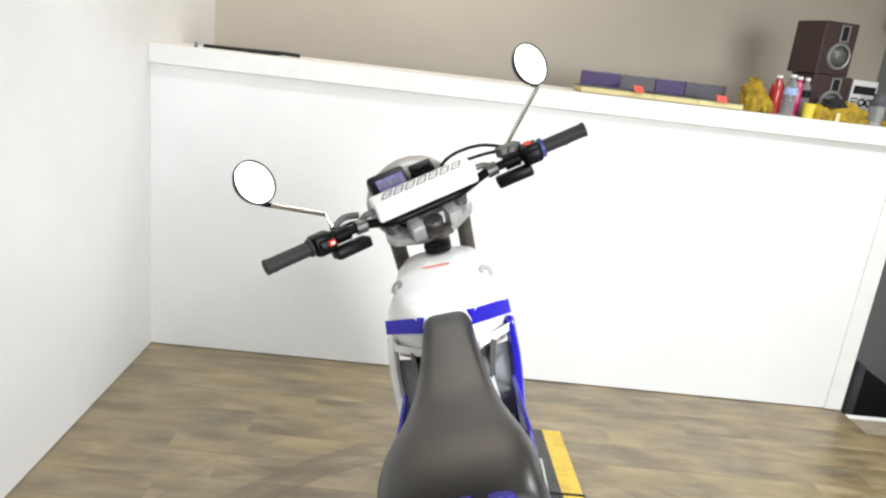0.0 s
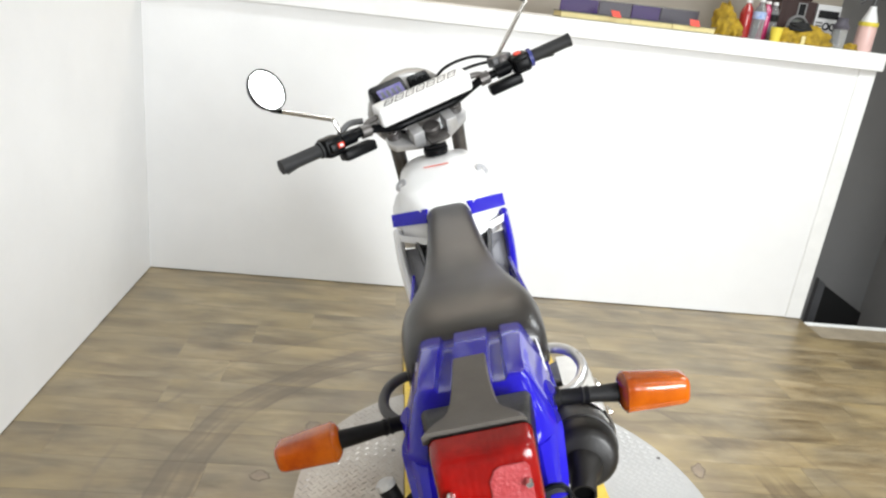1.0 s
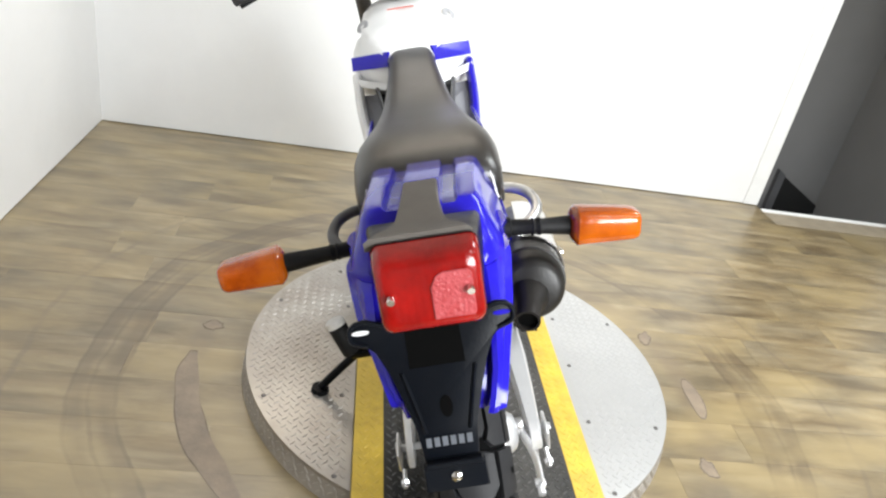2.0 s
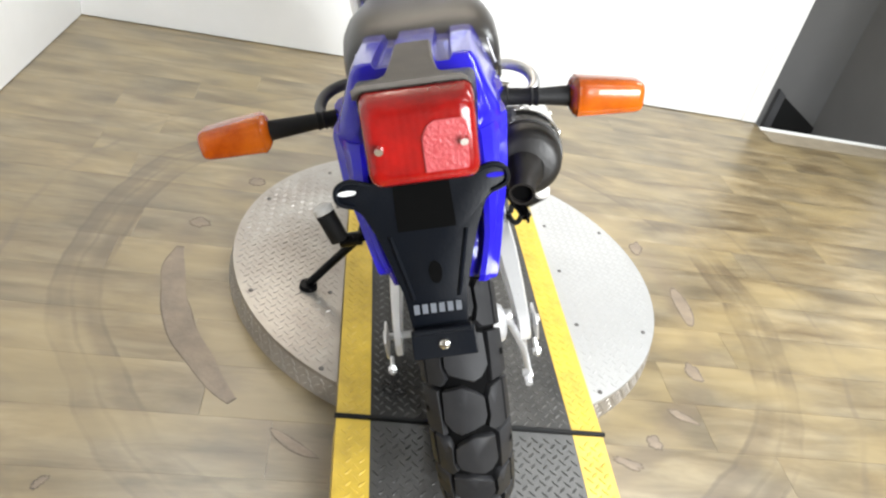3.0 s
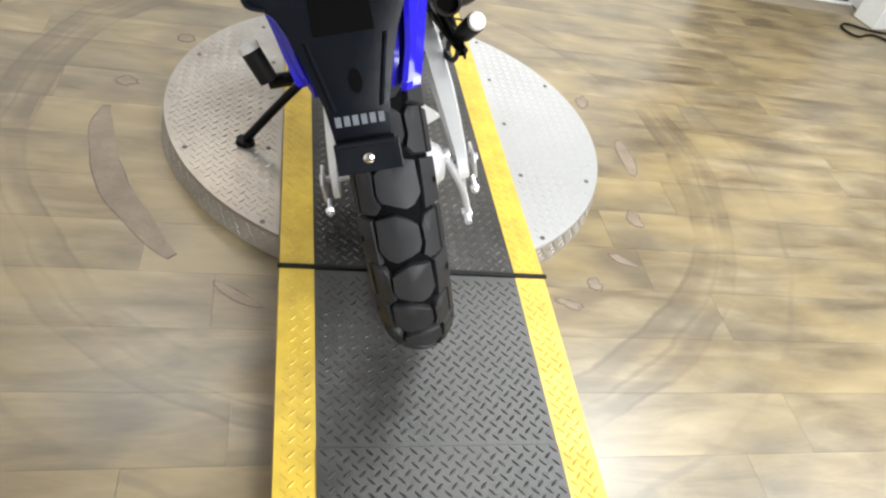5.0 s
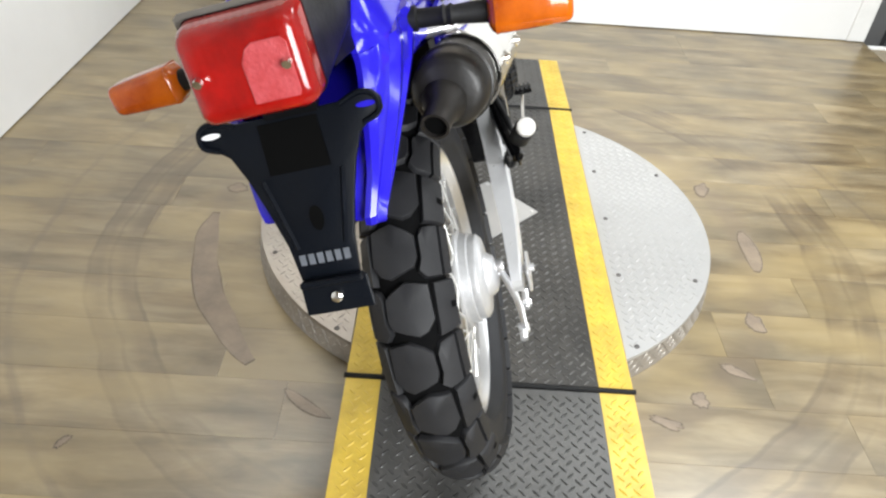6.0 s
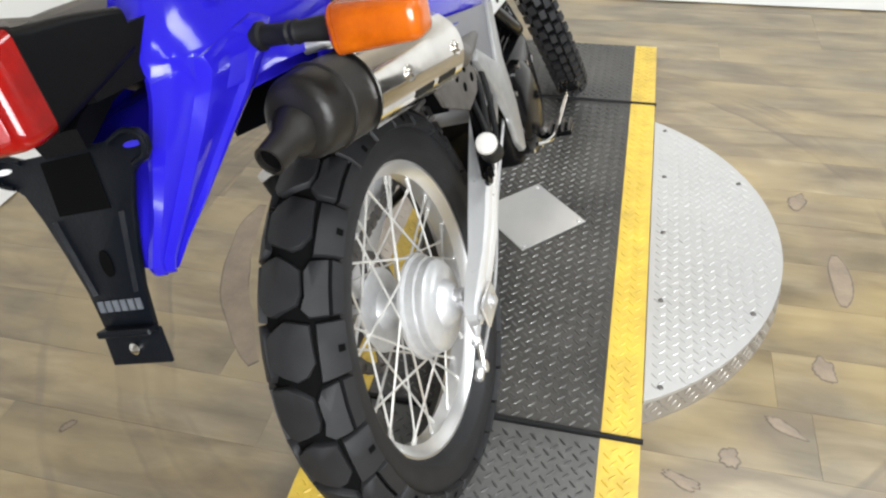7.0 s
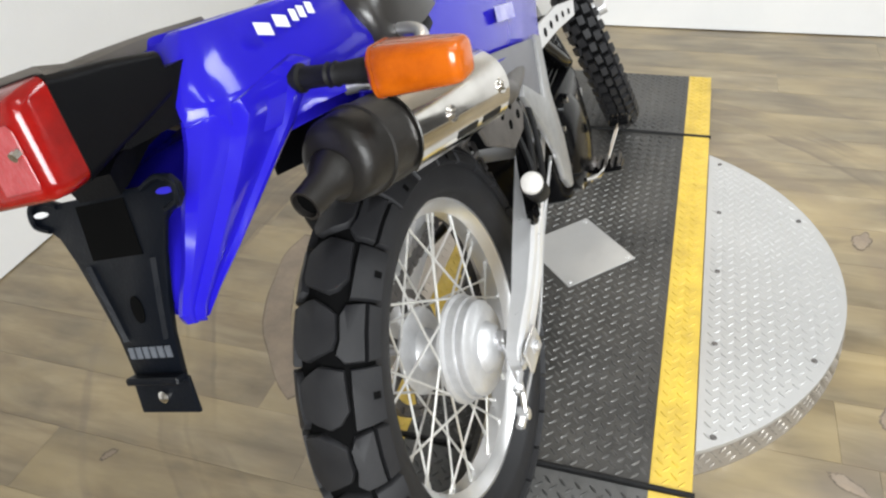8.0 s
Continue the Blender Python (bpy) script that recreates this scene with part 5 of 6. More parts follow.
bp("pedal_pad", join(box_bm(0.145, 0.190, 0.795, 0.825, 0.264, 0.276, 0.002, 1), *[box_bm(0.148 + 0.011 * k, 0.152 + 0.011 * k, 0.797, 0.823, 0.276, 0.282) for k in range(4)]), M_ENGINE, "serrated pedal pad", smooth=False)
sf, s0 = Vector((-0.362, 0.500, 0.118)), Vector((-0.11, 0.52, 0.30))
bp("side_stand", join(tube([s0, s0.lerp(sf, 0.5) + Vector((0, 0.0, 0.004)), sf], 0.011, 10, 3), moved(lathe_x([(-0.008, 0), (-0.008, 0.022), (0.004, 0.024), (0.008, 0.016), (0.008, 0)], (0, 0, 0), 16), Matrix.Translation(sf + Vector((-0.004, 0, -0.008))) @ pose(0, 0, 0, 0, 90 + 17, 0))), M_BPLASTIC, "black side stand with round foot")

# engine and frame
eng = join(box_bm(-0.10, 0.105, 0.52, 0.82, 0.24, 0.44, 0.03, 3), box_bm(-0.075, 0.075, 0.62, 0.78, 0.44, 0.56, 0.012))
en = bp("engine_case", eng, M_ENGINE, "black engine with bright bolts")
part("clutch_cover", lathe_x([(0.10, 0.105), (0.118, 0.100), (0.128, 0.080), (0.132, 0.04), (0.132, 0)], (0, 0.62, 0.335), 40), M_ENGINE, en, "round black clutch cover", True)
part("alternator_cover", lathe_x([(-0.098, 0.085), (-0.115, 0.080), (-0.125, 0.06), (-0.127, 0)], (0, 0.70, 0.33), 36), M_ENGINE, en, "round black cover", True)
for k in range(7):
    part("cooling_fin", box_bm(-0.088, 0.088, 0.605, 0.795, 0.455 + 0.016 * k, 0.460 + 0.016 * k, 0.0015, 1), M_ENGINE, en, "", False)
for k in range(8):
    a = 2 * math.pi * k / 8
    part("case_bolt", cyl((0.112, 0.62 + 0.097 * math.cos(a), 0.335 + 0.097 * math.sin(a)), (0.122, 0.62 + 0.097 * math.cos(a), 0.335 + 0.097 * math.sin(a)), 0.006, segs=8), M_CHROME, en, "", False)
bp("header_pipe", tube([(0.03, 0.80, 0.54), (0.05, 0.85, 0.50), (0.08, 0.82, 0.44), (0.10, 0.74, 0.47), (0.10, 0.60, 0.58)], 0.015, 12, 5), M_ENGINE, "dark header pipe")
bp("frame_tube", join(tube([(0.0, 0.93, 0.93), (0.0, 0.90, 0.70), (0.0, 0.86, 0.45), (0.0, 0.80, 0.25)], 0.020, 12, 4), tube([(0.0, 0.92, 0.95), (0.03, 0.70, 0.80), (0.07, 0.42, 0.76)], 0.018, 12, 4), tube([(0.085, 0.42, 0.77), (0.095, 0.45, 0.60), (0.095, 0.53, 0.40), (0.08, 0.55, 0.28)], 0.016, 10, 4), tube([(-0.085, 0.42, 0.77), (-0.095, 0.45, 0.60), (-0.095, 0.53, 0.40), (-0.08, 0.55, 0.28)], 0.016, 10, 4)), M_ENGINE, "black frame tubes")
bp("skid_plate", slab([(0.55, 0.235), (0.80, 0.225), (0.90, 0.33), (0.885, 0.335), (0.79, 0.24), (0.55, 0.248)], 0.16, basis((0.08, 0, 0), (0, 1, 0), (0, 0, 1)) @ Matrix.Translation((0, 0, -0.16)), 0.002), M_ALU, "aluminium skid plate", smooth=False)
bp("pipe_heat_plate", slab([(0.525, 0.615), (0.492, 0.560), (0.520, 0.545), (0.552, 0.572), (0.690, 0.553), (0.842, 0.524), (0.864, 0.552), (0.720, 0.592), (0.600, 0.608)], 0.006, basis((0.118, 0, 0), (0, 1, 0), (0, 0, 1)), 0.001), M_ALU, "drilled aluminium heat plate", smooth=False)

# ---- front end, turned to the left about the steering head ----
HEAD = Vector((0, 0.93, 1.024))
AXV = Vector((0, -math.sin(radians(RAKE)), math.cos(radians(RAKE))))
STEER = Matrix.Translation(HEAD) @ Matrix.Rotation(radians(STEER_DEG), 4, AXV) @ Matrix.Translation(-HEAD)


def fp(name, bm, material, label="", parent=None, smooth=True, angle=38):
    return part(name, moved(bm, STEER), material, parent or bike, label, smooth, angle=angle)


down = -AXV
FA = Vector((0.022, 1.335, 0.345))
fwd = Vector((0, math.cos(radians(RAKE)), math.sin(radians(RAKE))))
ROUND = (0.345, 0.049, 0.010, 30)
KNOBS = [[(-10, 0.02), (9, 0.0), (11, 0.31), (-9, 0.33)]] + [p for v in (0.0, 0.5) for p in ([(-40, 0.23 + v), (-17, 0.21 + v), (-15, 0.53 + v), (-39, 0.55 + v)], [(-78, 0.01 + v), (-46, 0.0 + v), (-46, 0.33 + v), (-78, 0.31 + v)])]
knobs = []
for poly in KNOBS:
    knobs += [block_mesh(poly, *ROUND), block_mesh(mirror_poly(poly, 0.5), *ROUND)]
fhub = moved(lathe_x([(-0.05, 0), (-0.05, 0.03), (-0.042, 0.045), (-0.036, 0.03), (0.036, 0.03), (0.042, 0.06), (0.055, 0.06), (0.058, 0.02), (0.058, 0)], FA, 36), STEER)
frim = bp("front_wheel", moved(lathe_x([(-0.022, 0.282), (-0.016, 0.276), (-0.010, 0.262), (0.010, 0.262), (0.016, 0.276), (0.022, 0.282), (0.021, 0.272), (0.012, 0.257), (-0.012, 0.257), (-0.021, 0.272)], FA, 80, closed=True), STEER), M_ALU, "silver spoked front wheel")
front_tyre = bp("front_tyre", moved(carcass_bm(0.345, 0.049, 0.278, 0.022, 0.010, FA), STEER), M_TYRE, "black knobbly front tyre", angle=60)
front_tyre.data.materials.append(M_GROOVE_SHADE)
tread(front_tyre, knobs, 30, FA, STEER)
part("hub", fhub, M_HUB, frim, "cast aluminium hub", True)
for k in range(36):
    sd = -1 if k % 2 else 1
    a1 = 2 * math.pi * k / 36
    a0 = a1 + radians(58) * (1 if (k // 2) % 2 else -1)
    part("spoke", moved(cyl(FA + Vector((sd * 0.04, 0.042 * math.cos(a0), 0.042 * math.sin(a0))), FA + Vector((0, 0.26 * math.cos(a1), 0.26 * math.sin(a1))), 0.0017, segs=5), STEER), M_CHROME, frim, "", True)
for s in (-1, 1):
    top = HEAD + Vector((s * 0.092, 0, 0)) + fwd * 0.045 + AXV * 0.0
    bot = Vector((s * 0.085, FA.y, FA.z))
    line = bot - top
    fp("fork_tube", join(cyl(top + AXV * 0.018, top + line * 0.55, 0.0195, segs=20), cyl(top + AXV * 0.018, top + AXV * 0.028, 0.016, 0.012, 12)), M_STEEL, "dark steel fork tube")
    fp("fork_lower", join(cyl(top + line * 0.48, top + line * 0.97, 0.026, 0.024, 20), cyl(bot + Vector((-s * 0.03, 0, 0)), bot + Vector((s * 0.02, 0, 0)), 0.022, segs=18)), M_HUB, "silver fork lower leg")
    fp("fork_boot", lathe_along([(0, 0.022)] + [(0.012 * k + (0.006 if k % 2 else 0), 0.030 if k % 2 else 0.025) for k in range(1, 16)] + [(0.20, 0.026)], top + line * 0.25, top + line * 0.5, 18), M_COPPER if s < 0 else M_BLACK, "ribbed fork boot")
for up, th, nm in ((0.0, 0.022, "upper_triple_clamp"), (-0.20, 0.026, "lower_triple_clamp")):
    c = HEAD + AXV * up + fwd * 0.03
    out = [(-0.118, 0.0), (-0.112, 0.030), (-0.075, 0.034), (-0.04, 0.012), (0.04, 0.012), (0.075, 0.034), (0.112, 0.030), (0.118, 0.0), (0.105, -0.022), (0.06, -0.045), (0.03, -0.060), (-0.03, -0.060), (-0.06, -0.045), (-0.105, -0.022)]
    fp(nm, slab(out, th, basis(c - AXV * th, (1, 0, 0), fwd), 0.004), M_HUB, "silver cast triple clamp", angle=25)
fp("ignition_lock", join(lathe_along([(0, 0), (0, 0.024), (0.02, 0.024), (0.024, 0.02), (0.024, 0)], HEAD + fwd * 0.0 + AXV * 0.0, HEAD + AXV * 0.1, 20), moved(box_bm(-0.028, 0.028, -0.018, 0.018, 0, 0.010, 0.002), basis(HEAD + fwd * -0.035 + AXV * 0.002, (1, 0, 0), fwd))), M_STEEL, "ignition lock")
for s in (-1, 1):
    fp("bar_clamp", join(moved(box_bm(s * 0.048 - 0.016, s * 0.048 + 0.016, -0.022, 0.022, 0, 0.042, 0.004), basis(HEAD - fwd * 0.01, (1, 0, 0), fwd))), M_HUB, "silver handlebar clamp", angle=25)
    fp("clamp_bolt", cyl(HEAD + Vector((s * 0.092, 0, 0)) + fwd * 0.045 + AXV * 0.018, HEAD + Vector((s * 0.092, 0, 0)) + fwd * 0.045 + AXV * 0.036, 0.015, segs=6), M_BPLASTIC, "black fork cap", smooth=False)
# handlebar
BC = HEAD + AXV * 0.040 - fwd * 0.01


def bar_pt(x):
    """The bar's middle line at x across."""
    a = abs(x)
    k = min(max((a - 0.075) / 0.10, 0), 1)
    k = k * k * (3 - 2 * k)
    back = 0.0 if a < 0.18 else (a - 0.18) * 0.28
    return Vector((x, BC.y + 0.028 * (1 - k) - back - 0.010 * k, BC.z + 0.018 * (1 - k) + 0.050 * k + max(0, a - 0.18) * 0.06))


xs = [-0.404 + 0.808 * k / 58 for k in range(59)]
fp("handlebar", tube([bar_pt(x) for x in xs], 0.0112, 12, 1), M_BPLASTIC, "black tubular handlebar")
fp("crossbar", join(tube([bar_pt(-0.175), bar_pt(-0.175) + Vector((0.01, 0, 0.012)), BC + Vector((-0.12, 0.0, 0.068)), BC + Vector((0.12, 0.0, 0.068)), bar_pt(0.175) + Vector((-0.01, 0, 0.012)), bar_pt(0.175)], 0.008, 10, 3), cyl(bar_pt(-0.185), bar_pt(-0.160), 0.017, segs=16), cyl(bar_pt(0.160), bar_pt(0.185), 0.017, segs=16)), M_STEEL, "crossbar with clamps")
PADM = basis(BC + Vector((0, -0.002, 0.068)), (1, 0, 0), (0, 0.9, 0.25))
padbm = moved(box_bm(-0.130, 0.130, -0.031, 0.031, -0.024, 0.024, 0.008, 3), PADM)
pd = fp("bar_pad", padbm, M_WPLASTIC, "white padded handlebar cross pad")
for i in range(7):
    x = -0.090 + i * 0.030
    w, h = 0.0118, 0.0150
    strokes = []
    for u0, u1, v0, v1 in ((-w, w, h - 0.003, h), (-w, w, -h, -h + 0.003), (-w, -w + 0.003, -h, h), (w - 0.003, w, -h, h), (-w * 0.6, w * 0.7, -0.001, 0.0012)):
        stripe = box_bm(u0, u1, v0 + 0.004, v1 + 0.004, 0.0236, 0.0248)
        for v in stripe.verts:
            v.co.x += 0.55 * v.co.y + x
        strokes.append(stripe)
    part("pad_print", moved(join(*strokes), STEER @ PADM), M_DOUT, pd, "slanted dark outline print", False)
part("pad_line", moved(box_bm(-0.11, 0.0, -0.0310, -0.0300, 0.005, 0.0065), STEER @ PADM), M_GDECAL, pd, "thin grey printed line", False)
# grips, switches, levers
for s in (-1, 1):
    e0, e1 = bar_pt(s * 0.297), bar_pt(s * 0.406)
    prof = [(0, 0.013), (0, 0.021), (0.006, 0.021), (0.007, 0.0165)]
    L = (e1 - e0).length
    for k in range(20):
        prof += [(0.012 + (L - 0.02) * k / 20, 0.0165 if k % 2 else 0.0172)]
    prof += [(L - 0.007, 0.018), (L - 0.001, 0.018), (L, 0.015), (L, 0)]
    fp("grip", lathe_along(prof, e0, e1, 20), M_GRIP, "dark rubber grip")
    c = bar_pt(s * 0.270)
    dirv = (e1 - e0).normalized() * s
    mm = basis(c, dirv, (0, 1, 0))
    sw = fp("switch_pod", join(moved(box_bm(-0.024, 0.024, -0.024, 0.030, -0.026, 0.022, 0.007), mm), moved(box_bm(-0.018, 0.020, -0.036, -0.020, -0.016, 0.010, 0.004), mm)), M_BPLASTIC, "black switch housing")
    part("switch_button", moved(box_bm(-0.009, 0.009, -0.012, 0.008, 0.021, 0.028, 0.002, 1) if s > 0 else box_bm(0.0, 0.016, -0.040, -0.034, -0.006, 0.006, 0.001, 1), STEER @ mm), M_REDSW, sw, "red switch", False)
    if s > 0:
        part("throttle_collar", moved(cyl((0.025, 0, 0), (0.034, 0, 0), 0.024, segs=20), STEER @ mm), mat("blue_collar", (0.05, 0.06, 0.25), 0.4, vary=0.2), sw, "blue throttle collar", True)
    else:
        part("switch_light", moved(box_bm(0.004, 0.012, -0.0415, -0.0395, -0.003, 0.003), STEER @ mm), M_DECAL, sw, "", False)
    l0 = bar_pt(s * 0.222)
    fp("lever_perch", join(cyl(bar_pt(s * 0.205), bar_pt(s * 0.242), 0.018, segs=16), moved(box_bm(-0.018, 0.018, 0.0, 0.040, -0.008, 0.010, 0.004), basis(l0, dirv, (0, 1, 0)))), M_BPLASTIC, "lever perch")
    fp("lever", tube([l0 + Vector((0, 0.040, -0.002)), l0 + Vector((s * 0.04, 0.055, -0.008)), l0 + Vector((s * 0.11, 0.048, -0.016)), l0 + Vector((s * 0.17, 0.030, -0.022))], lambda t: 0.0075 - 0.002 * t, 8, 5, 0.7), M_BPLASTIC, "black lever")
    fp("bar_weight", moved(box_bm(-0.045, 0.045, -0.022, 0.022, -0.030, -0.004, 0.006), basis(bar_pt(s * 0.212) + Vector((0, -0.018, -0.016)), dirv, (0, 1, 0))), M_BPLASTIC, "black plastic cover under the perch")
mc = fp("brake_reservoir", moved(box_bm(-0.028, 0.028, -0.02, 0.024, 0.008, 0.034, 0.004), basis(bar_pt(0.235) + Vector((0, 0.03, 0.0)), (1, 0, 0), (0, 1, 0))), M_GPLASTIC, "brake fluid reservoir")
part("sight_glass", moved(lathe_x([(0, 0), (-0.002, 0.008), (-0.003, 0.012), (0, 0.013)], (0, 0, 0), 18), STEER @ Matrix.Translation(bar_pt(0.235) + Vector((0, 0.008, 0.022))) @ pose(0, 0, 0, 0, 0, 90)), M_STEEL, mc, "", True)
fp("choke_lever", tube([bar_pt(-0.235) + Vector((0, 0.02, 0.014)), bar_pt(-0.20) + Vector((0, 0.035, 0.026)), bar_pt(-0.165) + Vector((0, 0.02, 0.022))], 0.008, 8, 4), M_GPLASTIC, "grey lever")
# meter, cowl, cables
fp("headlight_cowl", loft([[HEAD + Vector((w * math.cos(radians(a)), yy, zz + hh * math.sin(radians(a)))) for a in range(0, 360, 15)] for yy, zz, w, hh in ((0.075, 0.050, 0.118, 0.080), (0.095, 0.058, 0.124, 0.094), (0.13, 0.062, 0.122, 0.102), (0.17, 0.052, 0.110, 0.094), (0.21, 0.025, 0.09, 0.080), (0.225, 0.015, 0.06, 0.05))]), M_COWL, "grey headlight cowl", angle=60)
mt = fp("meter", moved(box_bm(-0.060, 0.040, -0.046, 0.046, 0, 0.045, 0.010), basis(HEAD + Vector((-0.045, 0.078, 0.096)), (1, 0, 0), (0, 0.75, 0.65))), M_BPLASTIC, "instrument pod")
part("meter_face", moved(box_bm(-0.043, 0.027, -0.020, 0.020, 0.0445, 0.047), STEER @ basis(HEAD + Vector((-0.045, 0.078, 0.096)), (1, 0, 0), (0, 0.75, 0.65))), M_PURPLE, mt, "purple-tinted display", False)
part("meter_digit", join(*[moved(box_bm(-0.036 + 0.015 * k, -0.028 + 0.015 * k, -0.012, 0.010, 0.0468, 0.0478), STEER @ basis(HEAD + Vector((-0.045, 0.078, 0.096)), (1, 0, 0), (0, 0.75, 0.65))) for k in range(4)]), M_GDECAL, mt, "pale display segments", False)
fp("warning_lamp_pod", join(moved(box_bm(-0.030, 0.030, -0.022, 0.022, 0, 0.034, 0.006), basis(HEAD + Vector((0.036, 0.086, 0.108)), (1, 0, 0), (0, 0.75, 0.65))), *[moved(cyl((dx, 0, 0.034), (dx, 0, 0.038), 0.006, segs=10), basis(HEAD + Vector((0.036, 0.086, 0.108)), (1, 0, 0), (0, 0.75, 0.65))) for dx in (-0.015, 0.004, 0.018)]), M_BPLASTIC, "black warning lamp pod")
for dz, ey in ((0.0, 0.05), (0.02, 0.075)):
    fp("cable", tube([bar_pt(0.255) + Vector((0, 0.035, 0.012)), bar_pt(0.19) + Vector((0, ey, 0.030 + dz)), BC + Vector((0.11, ey + 0.03, 0.075 + dz)), BC + Vector((0.05, ey + 0.045, 0.045))], 0.0042, 8, 6), M_BLACK, "black control cable")
fp("cable", tube([bar_pt(-0.25) + Vector((0, 0.04, 0.0)), bar_pt(-0.17) + Vector((0, 0.06, 0.0)), BC + Vector((-0.06, 0.06, -0.01))], 0.004, 8, 6), M_BLACK, "black control cable")


def mirror(base, bend, foot, centre, facing, label):
    rod = fp("mirror_stem", tube([base, Vector(base).lerp(Vector(bend), 0.82), bend, Vector(bend).lerp(Vector(foot), 0.2), foot], 0.0055, 10, 4), M_CHROME, label)
    f = Vector(facing).normalized()
    c = Vector(centre)
    head = fp("mirror", lathe_along([(0.0, 0), (0.0, 0.030), (0.006, 0.048), (0.016, 0.0535), (0.022, 0.0535), (0.022, 0.0490), (0.020, 0.0485)], c - f * 0.02, c + f * 0.05, 40), M_MUFF, "round mirror with a dark rim")
    part("mirror_glass", moved(lathe_along([(0, 0), (0, 0.0498)], c, c + f * 0.05, 40), STEER), M_MIRROR, head, "round mirror glass", True)
    part("mirror_lug", moved(cyl(foot, c - f * 0.016 + Vector((0, 0, -0.046)), 0.006, segs=10), STEER), M_BPLASTIC, head, "", True)


mirror((-0.228, 0.897, 1.090), (-0.236, 0.905, 1.160), (-0.338, 0.935, 1.222), (-0.350, 0.943, 1.283), (0.598, -0.80, 0.22), "chromed mirror stem")
mirror((0.240, 0.950, 1.085), (0.244, 0.950, 1.130), (0.362, 0.915, 1.245), (0.360, 0.915, 1.300), (0.381, -0.92, 0.20), "chromed mirror stem")
# front fender
fp("front_fender", loft([[FA + Vector((x, 0.395 * math.sin(radians(a)), 0.40 * math.cos(radians(a)) + (0.012 if abs(x) < 0.03 else 0))) + fwd * 0.0 + Vector((0, 0, 0.055)) for x in (-0.042, -0.03, 0, 0.03, 0.042)] + [FA + Vector((x, 0.39 * math.sin(radians(a)), 0.395 * math.cos(radians(a)) + (0.010 if abs(x) < 0.03 else 0))) + Vector((0, 0, 0.055)) for x in (0.042, 0.03, 0, -0.03, -0.042)] for a in (-30, -18, -6, 6, 18, 30, 42, 54)]), M_WPLASTIC, "white front fender")
fp("head_tube", cyl(HEAD - AXV * 0.02, HEAD - AXV * 0.19, 0.030, segs=20), M_STEEL)

# ---- things on the ledge ----
LZ = 1.279


def thing(name, x, y, z, turn, label, category, group=""):
    return tagged(empty(name, pose(x, y, z, 0, 0, turn)), label, category, group)


M_WALNUT = mat("walnut_veneer", (0.040, 0.018, 0.016), 0.45, colour2=(0.024, 0.010, 0.009), scale=6, stretch=(14, 14, 1.5), bump=0.05)
M_CONE = mat("speaker_cone", (0.10, 0.105, 0.095), 0.35, 0.2, vary=0.2)
M_GREYRING = mat("grey_ring", (0.30, 0.30, 0.30), 0.4, 0.3, vary=0.1)
M_PAPER = mat("yellow_paper", (0.70, 0.60, 0.30), 0.8, vary=0.15, scale=40)
M_CORAL = mat("coral_note", (0.85, 0.12, 0.09), 0.7, vary=0.08)
M_CLOTHY = mat("yellow_cloth", (0.46, 0.30, 0.02), 0.9, colour2=(0.16, 0.10, 0.008), scale=25, bump=0.6, bump_scale=80)
M_CLOTHB = mat("black_cloth", (0.012, 0.012, 0.012), 0.9, vary=0.3, scale=30, bump=0.6, bump_scale=90)
M_CAPW = mat("white_cap", (0.8, 0.8, 0.8), 0.4, vary=0.05)
M_RADIO = mat("white_radio", (0.62, 0.62, 0.62), 0.4, vary=0.08, scale=20)
M_REDDRINK = mat("red_bottle", (0.36, 0.02, 0.018), 0.25, vary=0.2, coat=0.3)
M_PINKDRINK = mat("magenta_bottle", (0.45, 0.02, 0.12), 0.25, vary=0.2, coat=0.3)
M_PINKFLUID = mat("pale_pink_fluid", (0.75, 0.50, 0.46), 0.3, vary=0.1)
M_YELLOWP = mat("yellow_plastic", (0.72, 0.58, 0.06), 0.4, vary=0.1)
M_LABELBLUE = mat("blue_label", (0.10, 0.22, 0.55), 0.5, colour2=(0.6, 0.65, 0.75), scale=70)


def clear_plastic(name, colour, rough=0.08, trans=0.85):
    m = mat(name, colour, rough)
    b = m.node_tree.nodes["Principled BSDF"]
    b.inputs["Transmission Weight"].default_value = trans
    b.inputs["IOR"].default_value = 1.2
    return m


M_CLEAR = clear_plastic("clear_plastic", (0.85, 0.88, 0.90))
M_PURPLEP = clear_plastic("purple_acrylic", (0.07, 0.03, 0.17), 0.2, 0.35)
M_GREYP = clear_plastic("smoky_acrylic", (0.16, 0.15, 0.18), 0.25, 0.45)


